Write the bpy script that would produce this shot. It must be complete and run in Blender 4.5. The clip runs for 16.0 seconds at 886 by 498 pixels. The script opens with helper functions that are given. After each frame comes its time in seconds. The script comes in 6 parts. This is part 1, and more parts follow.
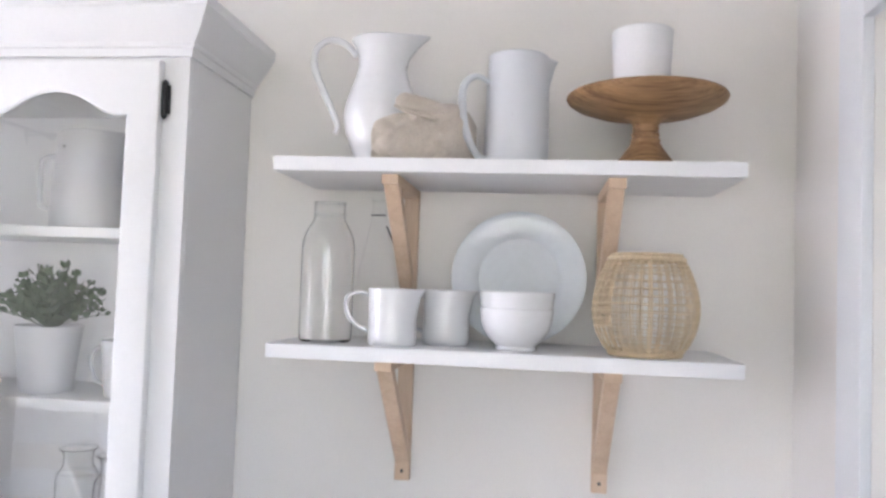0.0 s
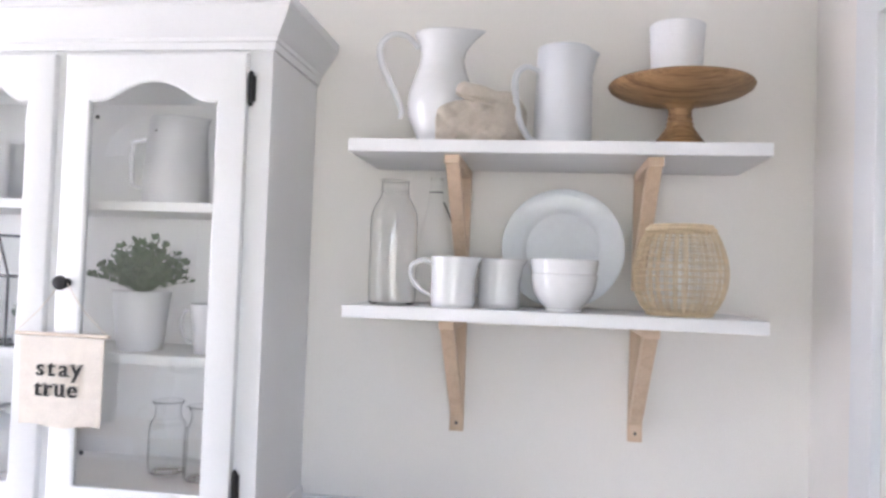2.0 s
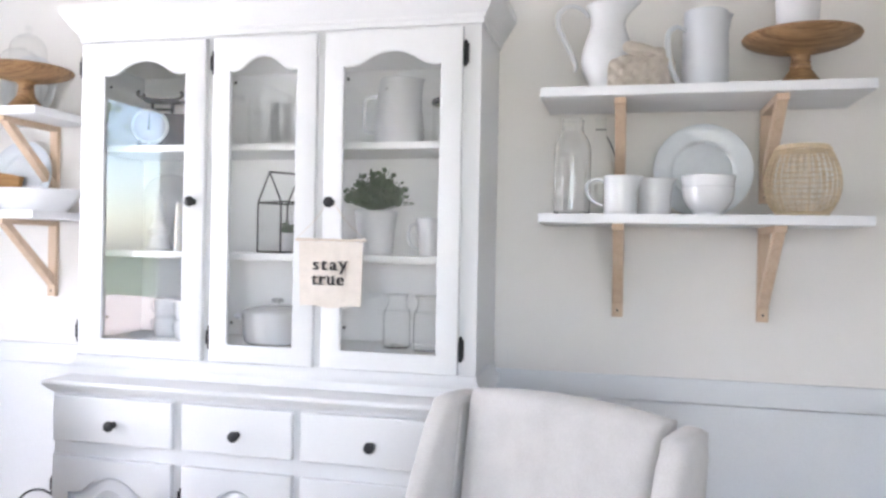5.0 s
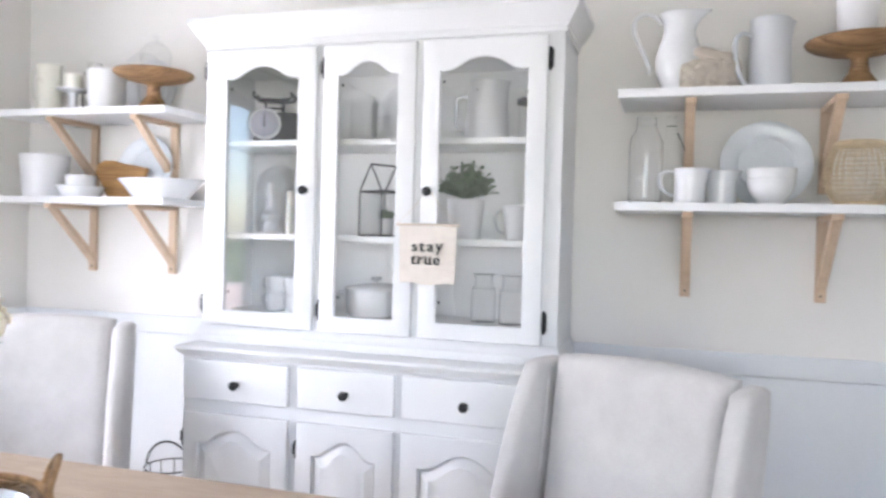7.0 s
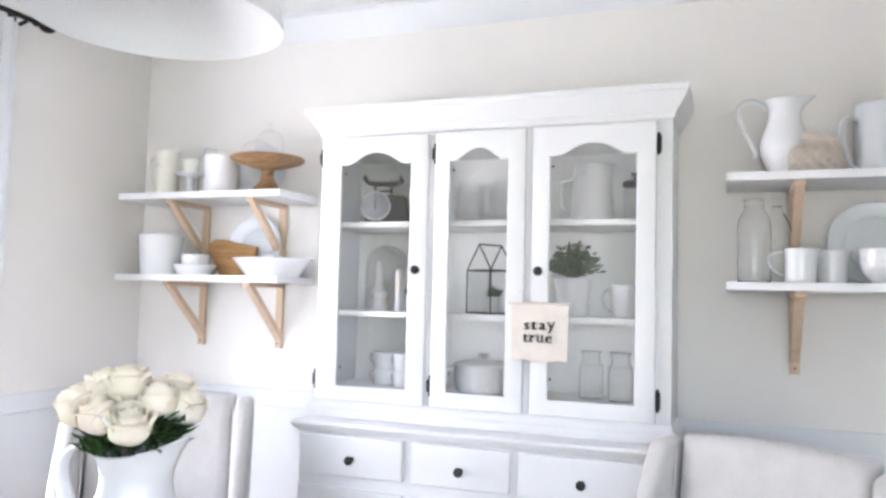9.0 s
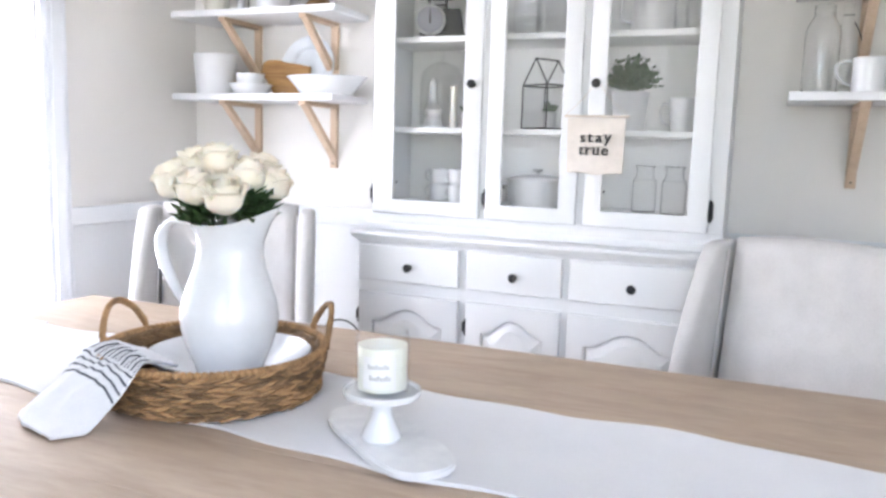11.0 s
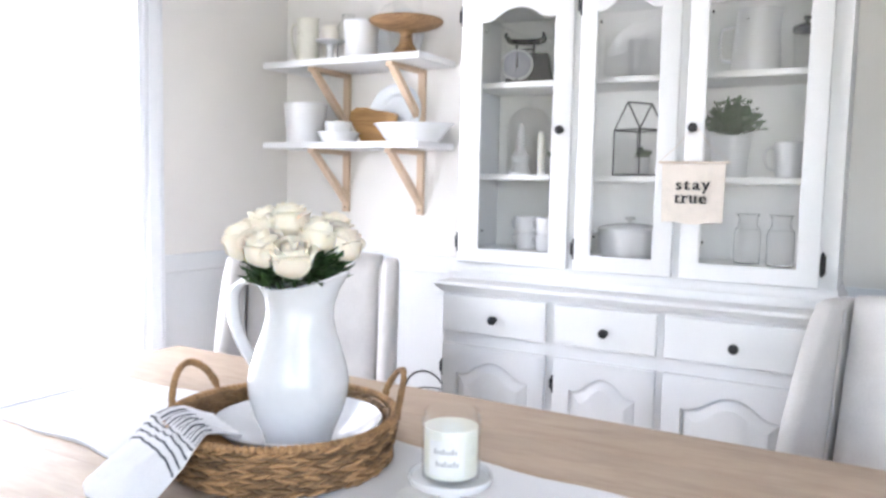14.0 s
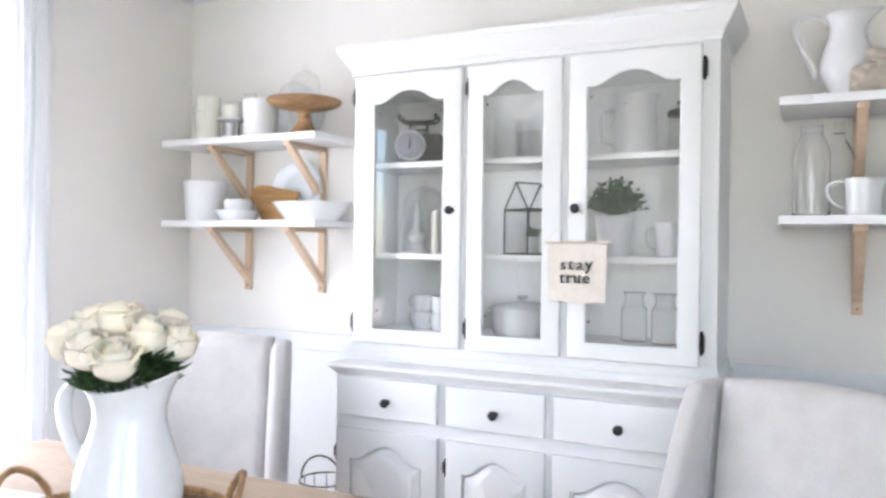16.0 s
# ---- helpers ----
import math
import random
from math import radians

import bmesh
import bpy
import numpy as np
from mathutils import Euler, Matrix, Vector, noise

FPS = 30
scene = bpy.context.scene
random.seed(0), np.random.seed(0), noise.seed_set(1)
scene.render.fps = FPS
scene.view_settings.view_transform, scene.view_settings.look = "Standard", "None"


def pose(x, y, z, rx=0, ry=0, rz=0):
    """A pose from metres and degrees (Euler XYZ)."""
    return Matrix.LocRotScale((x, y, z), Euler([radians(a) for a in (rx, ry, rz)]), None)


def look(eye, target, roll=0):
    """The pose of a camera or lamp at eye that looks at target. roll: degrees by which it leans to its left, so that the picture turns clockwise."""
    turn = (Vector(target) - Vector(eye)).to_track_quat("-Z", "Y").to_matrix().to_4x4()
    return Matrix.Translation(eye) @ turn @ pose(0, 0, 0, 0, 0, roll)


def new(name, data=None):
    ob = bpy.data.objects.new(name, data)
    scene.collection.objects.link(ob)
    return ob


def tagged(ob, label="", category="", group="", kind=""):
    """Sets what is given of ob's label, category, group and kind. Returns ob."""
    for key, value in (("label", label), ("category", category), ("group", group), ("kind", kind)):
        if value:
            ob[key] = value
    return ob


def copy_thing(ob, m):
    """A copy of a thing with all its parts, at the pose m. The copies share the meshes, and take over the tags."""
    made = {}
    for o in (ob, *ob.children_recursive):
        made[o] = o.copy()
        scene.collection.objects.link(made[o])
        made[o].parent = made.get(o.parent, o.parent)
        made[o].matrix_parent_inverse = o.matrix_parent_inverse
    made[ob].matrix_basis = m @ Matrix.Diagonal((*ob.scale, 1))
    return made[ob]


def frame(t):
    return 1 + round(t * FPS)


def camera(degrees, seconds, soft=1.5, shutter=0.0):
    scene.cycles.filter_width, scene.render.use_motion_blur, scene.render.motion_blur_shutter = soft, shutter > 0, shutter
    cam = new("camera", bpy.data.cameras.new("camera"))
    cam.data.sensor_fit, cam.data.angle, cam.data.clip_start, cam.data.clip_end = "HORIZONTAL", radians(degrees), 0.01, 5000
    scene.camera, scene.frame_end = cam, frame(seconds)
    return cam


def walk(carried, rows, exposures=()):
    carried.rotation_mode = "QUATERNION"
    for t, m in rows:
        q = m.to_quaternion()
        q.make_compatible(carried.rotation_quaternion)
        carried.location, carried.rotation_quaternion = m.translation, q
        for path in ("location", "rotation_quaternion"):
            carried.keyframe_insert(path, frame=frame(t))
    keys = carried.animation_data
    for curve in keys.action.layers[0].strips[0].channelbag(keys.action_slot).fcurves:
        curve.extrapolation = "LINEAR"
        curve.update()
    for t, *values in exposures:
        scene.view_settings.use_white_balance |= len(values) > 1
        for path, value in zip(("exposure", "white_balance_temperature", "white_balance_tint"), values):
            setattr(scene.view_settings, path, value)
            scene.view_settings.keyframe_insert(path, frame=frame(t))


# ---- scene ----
cam = camera(59.9, 16.0, soft=2.7, shutter=0.4)
PATH = [
    (0, (0.207, 0.064, 1.618), (-0.045, 2.046, 1.714), 2.0),
    (0.5, (0.213, 0.045, 1.613), (-0.071, 2.023, 1.693), 2.0),
    (1, (0.164, -0.013, 1.595), (-0.122, 1.966, 1.66), 1.3),
    (1.5, (0.129, -0.067, 1.595), (-0.124, 1.917, 1.63), 0.8),
    (2, (0.129, -0.134, 1.572), (-0.146, 1.846, 1.634), 2.0),
    (2.5, (0.168, -0.252, 1.557), (-0.183, 1.716, 1.608), 2.3),
    (3, (0.161, -0.38, 1.531), (-0.235, 1.58, 1.567), 2.6),
    (3.5, (0.134, -0.434, 1.52), (-0.293, 1.519, 1.577), 2.6),
    (4, (0.019, -0.537, 1.453), (-0.472, 1.402, 1.478), 0.6),
    (6.5, (-0.095, -0.991, 1.37), (-0.513, 0.965, 1.346), 2.1),
    (7, (-0.115, -1.06, 1.366), (-0.702, 0.852, 1.333), 1.5),
    (7.5, (-0.184, -1.106, 1.395), (-0.822, 0.789, 1.392), 1.2),
    (8, (-0.286, -1.176, 1.404), (-0.963, 0.705, 1.468), 0.3),
    (8.5, (-0.321, -1.214, 1.414), (-1.005, 0.662, 1.533), 0.6),
    (9, (-0.315, -1.231, 1.415), (-1.011, 0.639, 1.543), 1.4),
    (9.5, (-0.314, -1.24, 1.388), (-1.022, 0.626, 1.517), 1.9),
    (10, (-0.323, -1.271, 1.32), (-1.026, 0.601, 1.261), 2.0),
    (12.5, (-0.408, -1.323, 1.261), (-1.301, 0.439, 0.947), 1.4),
    (13, (-0.409, -1.285, 1.27), (-1.337, 0.46, 0.967), 1.3),
    (13.5, (-0.405, -1.25, 1.289), (-1.369, 0.483, 1.027), 1.0),
    (14, (-0.376, -1.203, 1.318), (-1.369, 0.525, 1.147), 1.2),
    (14.5, (-0.346, -1.167, 1.336), (-1.343, 0.562, 1.204), 0.8),
    (15, (-0.294, -1.136, 1.356), (-1.265, 0.611, 1.27), 1.0),
    (15.5, (-0.256, -1.113, 1.37), (-1.193, 0.653, 1.324), 0.9),
    (16, (-0.202, -1.08, 1.381), (-1.084, 0.715, 1.378), 0.7),
]
EXPOSURES = [(0.0, 3.13, 6400, 18), (2.0, 3.13, 6420, 18), (4.0, 3.09, 6420, 16), (7.0, 3.06, 6390, 15), (9.5, 3.06, 6380, 14), (12.5, 3.1, 6440, 14), (16.0, 3.06, 6400, 13)]
walk(cam, [(t, look(eye, target, roll)) for t, eye, target, roll in PATH], EXPOSURES)

# ---- world and lights ----
world = bpy.data.worlds.new("sky")
scene.world = world
world.use_nodes = True
wn = world.node_tree.nodes
sky = wn.new("ShaderNodeTexSky")
sky.sky_type, sky.sun_disc = "NISHITA", False
sky.sun_elevation, sky.sun_rotation = radians(52), radians(20)
wn["Background"].inputs[1].default_value = 0.15
world.node_tree.links.new(sky.outputs[0], wn["Background"].inputs[0])


def lamp(name, kind, energy, m, size=1.0, size_y=1.0, colour=(1, 1, 1), angle=0.5):
    d = bpy.data.lights.new(name, kind)
    d.energy, d.color = energy, colour
    if kind == "AREA":
        d.shape, d.size, d.size_y = "RECTANGLE", size, size_y
    else:
        d.angle = radians(angle)
    ob = new(name, d)
    ob.matrix_world = m
    return ob


lamp("sun", "SUN", 5.0, look((-1.0, 4.0, 7.0), (-4.0, -1.5, 0.0)), colour=(1, 0.95, 0.88), angle=0.5)
lamp("window_light", "AREA", 14.6, look((-3.13, 0.33, 1.22), (-0.5, 0.7, 1.5)), 0.74, 2.05, (0.965, 0.985, 1.045))
lamp("garden_light", "AREA", 2.3, look((0.80, -1.85, 1.5), (-2.6, -0.3, 1.4)), 1.4, 1.5, (0.97, 0.97, 1.06))
lamp("yard_light", "AREA", 1.15, look((-0.1, -3.53, 1.5), (-0.1, 0, 1.42)), 1.4, 1.5, (1.0, 0.975, 1.0))

# ---- materials ----


def mat(name, colour, rough=0.5, metal=0.0, vary=0.05, scale=12.0, fine=160.0, bump=0.0, spec=0.5, coat=0.0, stretch=(1, 1, 1),
        dark=None, piece=0.0, sub=0.0):
    """Principled paint, clay, metal or cloth: broad stains and fine grain in colour, roughness and relief."""
    m = bpy.data.materials.new(name)
    m.use_nodes = True
    n, l = m.node_tree.nodes, m.node_tree.links
    p = n["Principled BSDF"]
    p.inputs["Metallic"].default_value = metal
    p.inputs["Specular IOR Level"].default_value = spec
    p.inputs["Coat Weight"].default_value = coat
    if sub:
        p.inputs["Subsurface Weight"].default_value = sub
        p.inputs["Subsurface Radius"].default_value = (0.02, 0.015, 0.01)
    co = n.new("ShaderNodeTexCoord")
    mp = n.new("ShaderNodeMapping")
    mp.inputs["Scale"].default_value = stretch
    l.new(co.outputs["Object"], mp.inputs[0])
    big, small = n.new("ShaderNodeTexNoise"), n.new("ShaderNodeTexNoise")
    for t, s, d in ((big, scale, 4), (small, fine, 3)):
        t.inputs["Scale"].default_value, t.inputs["Detail"].default_value = s, d
        l.new(mp.outputs[0], t.inputs[0])
    mixn = n.new("ShaderNodeMath")
    mixn.operation = "MULTIPLY_ADD"
    mixn.inputs[1].default_value, mixn.inputs[2].default_value = 0.5, 0.0
    l.new(small.outputs[0], mixn.inputs[0])
    add = n.new("ShaderNodeMath")
    add.operation = "MULTIPLY_ADD"
    add.inputs[1].default_value = 0.5
    l.new(big.outputs[0], add.inputs[0])
    l.new(mixn.outputs[0], add.inputs[2])
    ramp = n.new("ShaderNodeValToRGB")
    lo = dark or tuple(c * (1 - 2.2 * vary) for c in colour)
    hi = tuple(min(1, c * (1 + vary)) for c in colour)
    ramp.color_ramp.elements[0].position, ramp.color_ramp.elements[1].position = 0.32, 0.62
    ramp.color_ramp.elements[0].color, ramp.color_ramp.elements[1].color = (*lo, 1), (*hi, 1)
    l.new(add.outputs[0], ramp.inputs[0])
    out = ramp.outputs[0]
    if piece:
        info, hsv = n.new("ShaderNodeObjectInfo"), n.new("ShaderNodeHueSaturation")
        mr = n.new("ShaderNodeMapRange")
        mr.inputs[3].default_value, mr.inputs[4].default_value = 1 - piece, 1 + piece
        l.new(info.outputs["Random"], mr.inputs[0])
        l.new(mr.outputs[0], hsv.inputs["Value"])
        l.new(out, hsv.inputs["Color"])
        out = hsv.outputs[0]
    l.new(out, p.inputs["Base Color"])
    rr = n.new("ShaderNodeMapRange")
    rr.inputs[3].default_value, rr.inputs[4].default_value = max(0.02, rough - 0.07), min(1, rough + 0.07)
    l.new(big.outputs[0], rr.inputs[0])
    l.new(rr.outputs[0], p.inputs["Roughness"])
    if bump:
        b = n.new("ShaderNodeBump")
        b.inputs["Strength"].default_value, b.inputs["Distance"].default_value = min(1, bump), 0.002
        l.new(add.outputs[0], b.inputs["Height"])
        l.new(b.outputs[0], p.inputs["Normal"])
    return m


def wood(name, light, dark, axis="x", rough=0.5, rings=14.0, bump=0.15, along=0.09):
    """Wood with long grain along an axis, darker streaks and pores."""
    m = mat(name, light, rough)
    n, l = m.node_tree.nodes, m.node_tree.links
    p = n["Principled BSDF"]
    mp = [k for k in n if k.type == "MAPPING"][0]
    long = {"x": (along, 1, 1), "y": (1, along, 1), "z": (1, 1, along)}[axis]
    mp.inputs["Scale"].default_value = long
    wave = n.new("ShaderNodeTexNoise")
    wave.inputs["Scale"].default_value, wave.inputs["Detail"].default_value, wave.inputs["Distortion"].default_value = rings, 6, 1.6
    fine = n.new("ShaderNodeTexNoise")
    fine.inputs["Scale"].default_value, fine.inputs["Detail"].default_value = rings * 9, 4
    l.new(mp.outputs[0], wave.inputs[0])
    l.new(mp.outputs[0], fine.inputs[0])
    mix = n.new("ShaderNodeMath")
    mix.operation = "MULTIPLY_ADD"
    mix.inputs[1].default_value = 0.4
    l.new(fine.outputs[0], mix.inputs[0])
    k = n.new("ShaderNodeMath")
    k.operation = "MULTIPLY"
    k.inputs[1].default_value = 0.7
    l.new(wave.outputs[0], k.inputs[0])
    l.new(k.outputs[0], mix.inputs[2])
    ramp = n.new("ShaderNodeValToRGB")
    e = ramp.color_ramp.elements
    e[0].position, e[1].position = 0.38, 0.68
    e[0].color, e[1].color = (*dark, 1), (*light, 1)
    l.new(mix.outputs[0], ramp.inputs[0])
    l.new(ramp.outputs[0], p.inputs["Base Color"])
    b = n.new("ShaderNodeBump")
    b.inputs["Strength"].default_value, b.inputs["Distance"].default_value = bump, 0.001
    l.new(mix.outputs[0], b.inputs["Height"])
    l.new(b.outputs[0], p.inputs["Normal"])
    return m


def cloth(name, colour, rough=0.9, thread=900.0, vary=0.06, bump=0.4, scale=6.0):
    """Woven cloth: crossing threads over a soft mottling."""
    m = mat(name, colour, rough, vary=vary, scale=scale, fine=260, spec=0.2)
    n, l = m.node_tree.nodes, m.node_tree.links
    p = n["Principled BSDF"]
    p.inputs["Sheen Weight"].default_value = 0.25
    co = [k for k in n if k.type == "TEX_COORD"][0]
    total = None
    for vec in ((1, 0.03, 1), (0.03, 1, 0.03)):
        mp, t = n.new("ShaderNodeMapping"), n.new("ShaderNodeTexNoise")
        mp.inputs["Scale"].default_value = vec
        t.inputs["Scale"].default_value = thread
        l.new(co.outputs["Object"], mp.inputs[0])
        l.new(mp.outputs[0], t.inputs[0])
        if total is None:
            total = t.outputs[0]
        else:
            a = n.new("ShaderNodeMath")
            l.new(total, a.inputs[0])
            l.new(t.outputs[0], a.inputs[1])
            total = a.outputs[0]
    b = n.new("ShaderNodeBump")
    b.inputs["Strength"].default_value, b.inputs["Distance"].default_value = bump, 0.001
    l.new(total, b.inputs["Height"])
    l.new(b.outputs[0], p.inputs["Normal"])
    return m


def glass(name, tint=(1, 1, 1), base=0.05, edge=0.7, rough=0.01):
    """Thin clear glass: sees through, with gloss that grows towards the edge."""
    m = bpy.data.materials.new(name)
    m.use_nodes = True
    n, l = m.node_tree.nodes, m.node_tree.links
    n.remove(n["Principled BSDF"])
    t, g, f, pw, ma, x = (n.new(k) for k in ("ShaderNodeBsdfTransparent", "ShaderNodeBsdfGlossy", "ShaderNodeLayerWeight", "ShaderNodeMath", "ShaderNodeMath", "ShaderNodeMixShader"))
    t.inputs[0].default_value = (*tint, 1)
    g.inputs["Roughness"].default_value = rough
    f.inputs[0].default_value = 0.5
    pw.operation, ma.operation = "POWER", "MULTIPLY_ADD"
    pw.inputs[1].default_value, ma.inputs[1].default_value, ma.inputs[2].default_value = 3.0, edge, base
    l.new(f.outputs["Facing"], pw.inputs[0])
    l.new(pw.outputs[0], ma.inputs[0])
    l.new(ma.outputs[0], x.inputs[0])
    l.new(t.outputs[0], x.inputs[1])
    l.new(g.outputs[0], x.inputs[2])
    l.new(x.outputs[0], n["Material Output"].inputs[0])
    return m


def solid_glass(name, tint, rough=0.0, ior=1.45):
    """Clear glass with a body, for vessels that have both walls."""
    m = bpy.data.materials.new(name)
    m.use_nodes = True
    p = m.node_tree.nodes["Principled BSDF"]
    p.inputs["Base Color"].default_value = (*tint, 1)
    p.inputs["Roughness"].default_value = rough
    p.inputs["IOR"].default_value = ior
    p.inputs["Transmission Weight"].default_value = 1.0
    return m


def sheer(name, colour, thin=0.7, thick=0.95):
    """Sheer cloth that lets light through and scatters it."""
    m = bpy.data.materials.new(name)
    m.use_nodes = True
    n, l = m.node_tree.nodes, m.node_tree.links
    n.remove(n["Principled BSDF"])
    t, d, tr, a, b = (n.new(k) for k in ("ShaderNodeBsdfTransparent", "ShaderNodeBsdfDiffuse", "ShaderNodeBsdfTranslucent",
                                         "ShaderNodeMixShader", "ShaderNodeMixShader"))
    no, co, mr = n.new("ShaderNodeTexNoise"), n.new("ShaderNodeTexCoord"), n.new("ShaderNodeMapRange")
    no.inputs["Scale"].default_value = 220
    l.new(co.outputs["Object"], no.inputs[0])
    l.new(no.outputs[0], mr.inputs[0])
    mr.inputs[3].default_value, mr.inputs[4].default_value = thin, thick
    for k in (d, tr):
        k.inputs[0].default_value = (*colour, 1)
    a.inputs[0].default_value = 0.5
    l.new(d.outputs[0], a.inputs[1])
    l.new(tr.outputs[0], a.inputs[2])
    l.new(mr.outputs[0], b.inputs[0])
    l.new(t.outputs[0], b.inputs[1])
    l.new(a.outputs[0], b.inputs[2])
    l.new(b.outputs[0], n["Material Output"].inputs[0])
    return m


WALL = mat("greige_wall_paint", (0.80, 0.775, 0.748), 0.75, vary=0.02, scale=2.5, fine=420, bump=0.06, spec=0.3)
TRIM = mat("white_trim_paint", (0.73, 0.745, 0.765), 0.45, vary=0.02, scale=3, fine=200, bump=0.03)
CEIL = mat("white_ceiling_paint", (0.80, 0.80, 0.80), 0.85, vary=0.02, scale=3, fine=300, bump=0.08)
HUTCH = mat("white_cabinet_paint", (0.73, 0.732, 0.74), 0.42, vary=0.012, scale=5, fine=140, bump=0.03)
# interior colour raised above the cabinet white to make up for shade inside
INNER = mat("brightened_cabinet_interior", (0.90, 0.90, 0.89), 0.5, vary=0.015, scale=4, fine=140, bump=0.04)
SHELF = mat("white_laminate", (0.735, 0.737, 0.75), 0.38, vary=0.015, scale=6, fine=200, bump=0.02)
RAWPINE = wood("bleached_pine", (0.70, 0.61, 0.52), (0.62, 0.52, 0.43), "x", 0.6, rings=18)
BIRCH = wood("raw_birch", (0.66, 0.505, 0.375), (0.55, 0.395, 0.275), "z", 0.6, rings=18)
ACACIA = wood("acacia", (0.45, 0.27, 0.13), (0.14, 0.068, 0.028), "x", 0.55, rings=16, bump=0.3, along=0.1)
OAK = wood("washed_oak", (0.455, 0.352, 0.268), (0.365, 0.272, 0.198), "x", 0.62, rings=10, bump=0.2, along=0.2)
FLOORW = wood("floor_oak", (0.52, 0.44, 0.36), (0.40, 0.33, 0.26), "x", 0.4, rings=12)
LINEN = cloth("oatmeal_linen", (0.56, 0.54, 0.53), 0.95, 900, 0.05, 0.5, 14)
WHITE_CLOTH = cloth("white_cotton", (0.69, 0.685, 0.70), 0.95, 1200, 0.03, 0.4)
MITT = cloth("beige_cotton", (0.56, 0.495, 0.43), 0.95, 1000, 0.06, 0.4, 20)
CANVAS = cloth("natural_canvas", (0.71, 0.645, 0.585), 0.95, 1400, 0.05, 0.5, 30)
CERAMIC = mat("white_glazed_ceramic", (0.71, 0.715, 0.73), 0.14, vary=0.015, scale=9, fine=60, bump=0.01, coat=0.3)
GREYWARE = mat("pale_grey_glazed_stoneware", (0.59, 0.605, 0.635), 0.3, vary=0.008, scale=12, fine=180)
BLUEWARE = mat("pale_blue_white_porcelain", (0.675, 0.71, 0.75), 0.16, vary=0.02, scale=9, fine=60, coat=0.3)
MATTE_WHITE = mat("matte_white_clay", (0.72, 0.72, 0.735), 0.5, vary=0.02, scale=14, fine=220, bump=0.05)
JAR_WAX = mat("pale_green_cream_wax", (0.74, 0.75, 0.675), 0.45, vary=0.02, scale=14, fine=90, sub=0.3)
WAX = mat("cream_wax", (0.78, 0.76, 0.70), 0.45, vary=0.02, scale=14, fine=90, sub=0.3)
BLACK = mat("black_iron", (0.018, 0.018, 0.02), 0.42, metal=0.4, vary=0.2, scale=40, fine=300, bump=0.1)
DARKG = mat("dark_grey_enamel", (0.055, 0.055, 0.06), 0.4, vary=0.1, scale=30, fine=300, bump=0.05)
CHARCOAL = mat("charcoal_enamel", (0.022, 0.022, 0.026), 0.6, vary=0.1, scale=30, fine=300, bump=0.05, spec=0.25)
STEEL = mat("brushed_steel", (0.5, 0.5, 0.5), 0.3, metal=1.0, vary=0.05, scale=30, fine=300)
WICKER = mat("seagrass", (0.285, 0.163, 0.074), 0.75, vary=0.3, scale=30, fine=420, bump=0.6, dark=(0.105, 0.056, 0.024), piece=0.6)
RATTAN = mat("split_rattan", (0.60, 0.475, 0.315), 0.6, vary=0.15, scale=40, fine=400, bump=0.3)
LEAF = mat("leaf_green", (0.095, 0.155, 0.075), 0.5, vary=0.25, scale=30, fine=200, bump=0.1)
DEEP_LEAF = mat("rose_leaf_green", (0.045, 0.095, 0.03), 0.45, vary=0.25, scale=30, fine=200, bump=0.1)
PETAL = mat("cream_petal", (0.88, 0.805, 0.68), 0.6, vary=0.02, scale=25, fine=180, bump=0.03, sub=0.35)
SOIL = mat("dark_soil", (0.04, 0.03, 0.02), 0.95, vary=0.3, scale=60, fine=300, bump=0.5)
MARBLE = mat("white_marble", (0.73, 0.73, 0.735), 0.3, vary=0.05, scale=7, fine=30, dark=(0.62, 0.62, 0.64), coat=0.1)
INK = mat("black_print", (0.02, 0.02, 0.022), 0.8, vary=0.05)
NAVY = mat("charcoal_stripe", (0.075, 0.08, 0.10), 0.95, vary=0.1, scale=60, fine=500, bump=0.2)
PAPER = mat("white_paper", (0.75, 0.75, 0.74), 0.7, vary=0.02)
DIAL = mat("aged_grey_dial_paper", (0.27, 0.27, 0.31), 0.6, vary=0.06, scale=30)
GREY_PRINT = mat("grey_print", (0.42, 0.42, 0.43), 0.8, vary=0.05)
MAT_CREAM = mat("cream_enamel", (0.74, 0.72, 0.64), 0.3, vary=0.02, scale=9, fine=60)
HONEY = wood("honey_board", (0.48, 0.27, 0.10), (0.27, 0.13, 0.045), "x", 0.5, rings=22)
PANE = glass("window_glass", (1, 1, 1), 0.075, 0.8, 0.0)
GLASSWARE = glass("clear_glassware", (0.992, 0.995, 0.993), 0.045, 0.5, 0.02)
BOTTLE_GLASS = solid_glass("bottle_glass", (0.99, 0.993, 0.99), 0.0, 1.34)
SHEER = sheer("white_sheer", (0.86, 0.87, 0.88))
DRAPE = sheer("white_drape", (0.82, 0.83, 0.85), 0.93, 1.0)
SHADE = mat("white_enamel_shade", (0.78, 0.79, 0.80), 0.35, vary=0.015, scale=6, fine=90)
DECK = mat("pinkish_deck_boards", (0.58, 0.49, 0.46), 0.7, vary=0.1, scale=6, fine=120, bump=0.2)
REDWOOD = mat("red_stained_wood", (0.30, 0.12, 0.09), 0.7, vary=0.12, scale=8, fine=120, bump=0.2)
LAWN = mat("grass_ground", (0.09, 0.13, 0.05), 0.95, vary=0.25, scale=1.5, fine=40, bump=0.4)
BARK = mat("grey_bark", (0.13, 0.10, 0.075), 0.9, vary=0.25, scale=10, fine=80, bump=0.6)
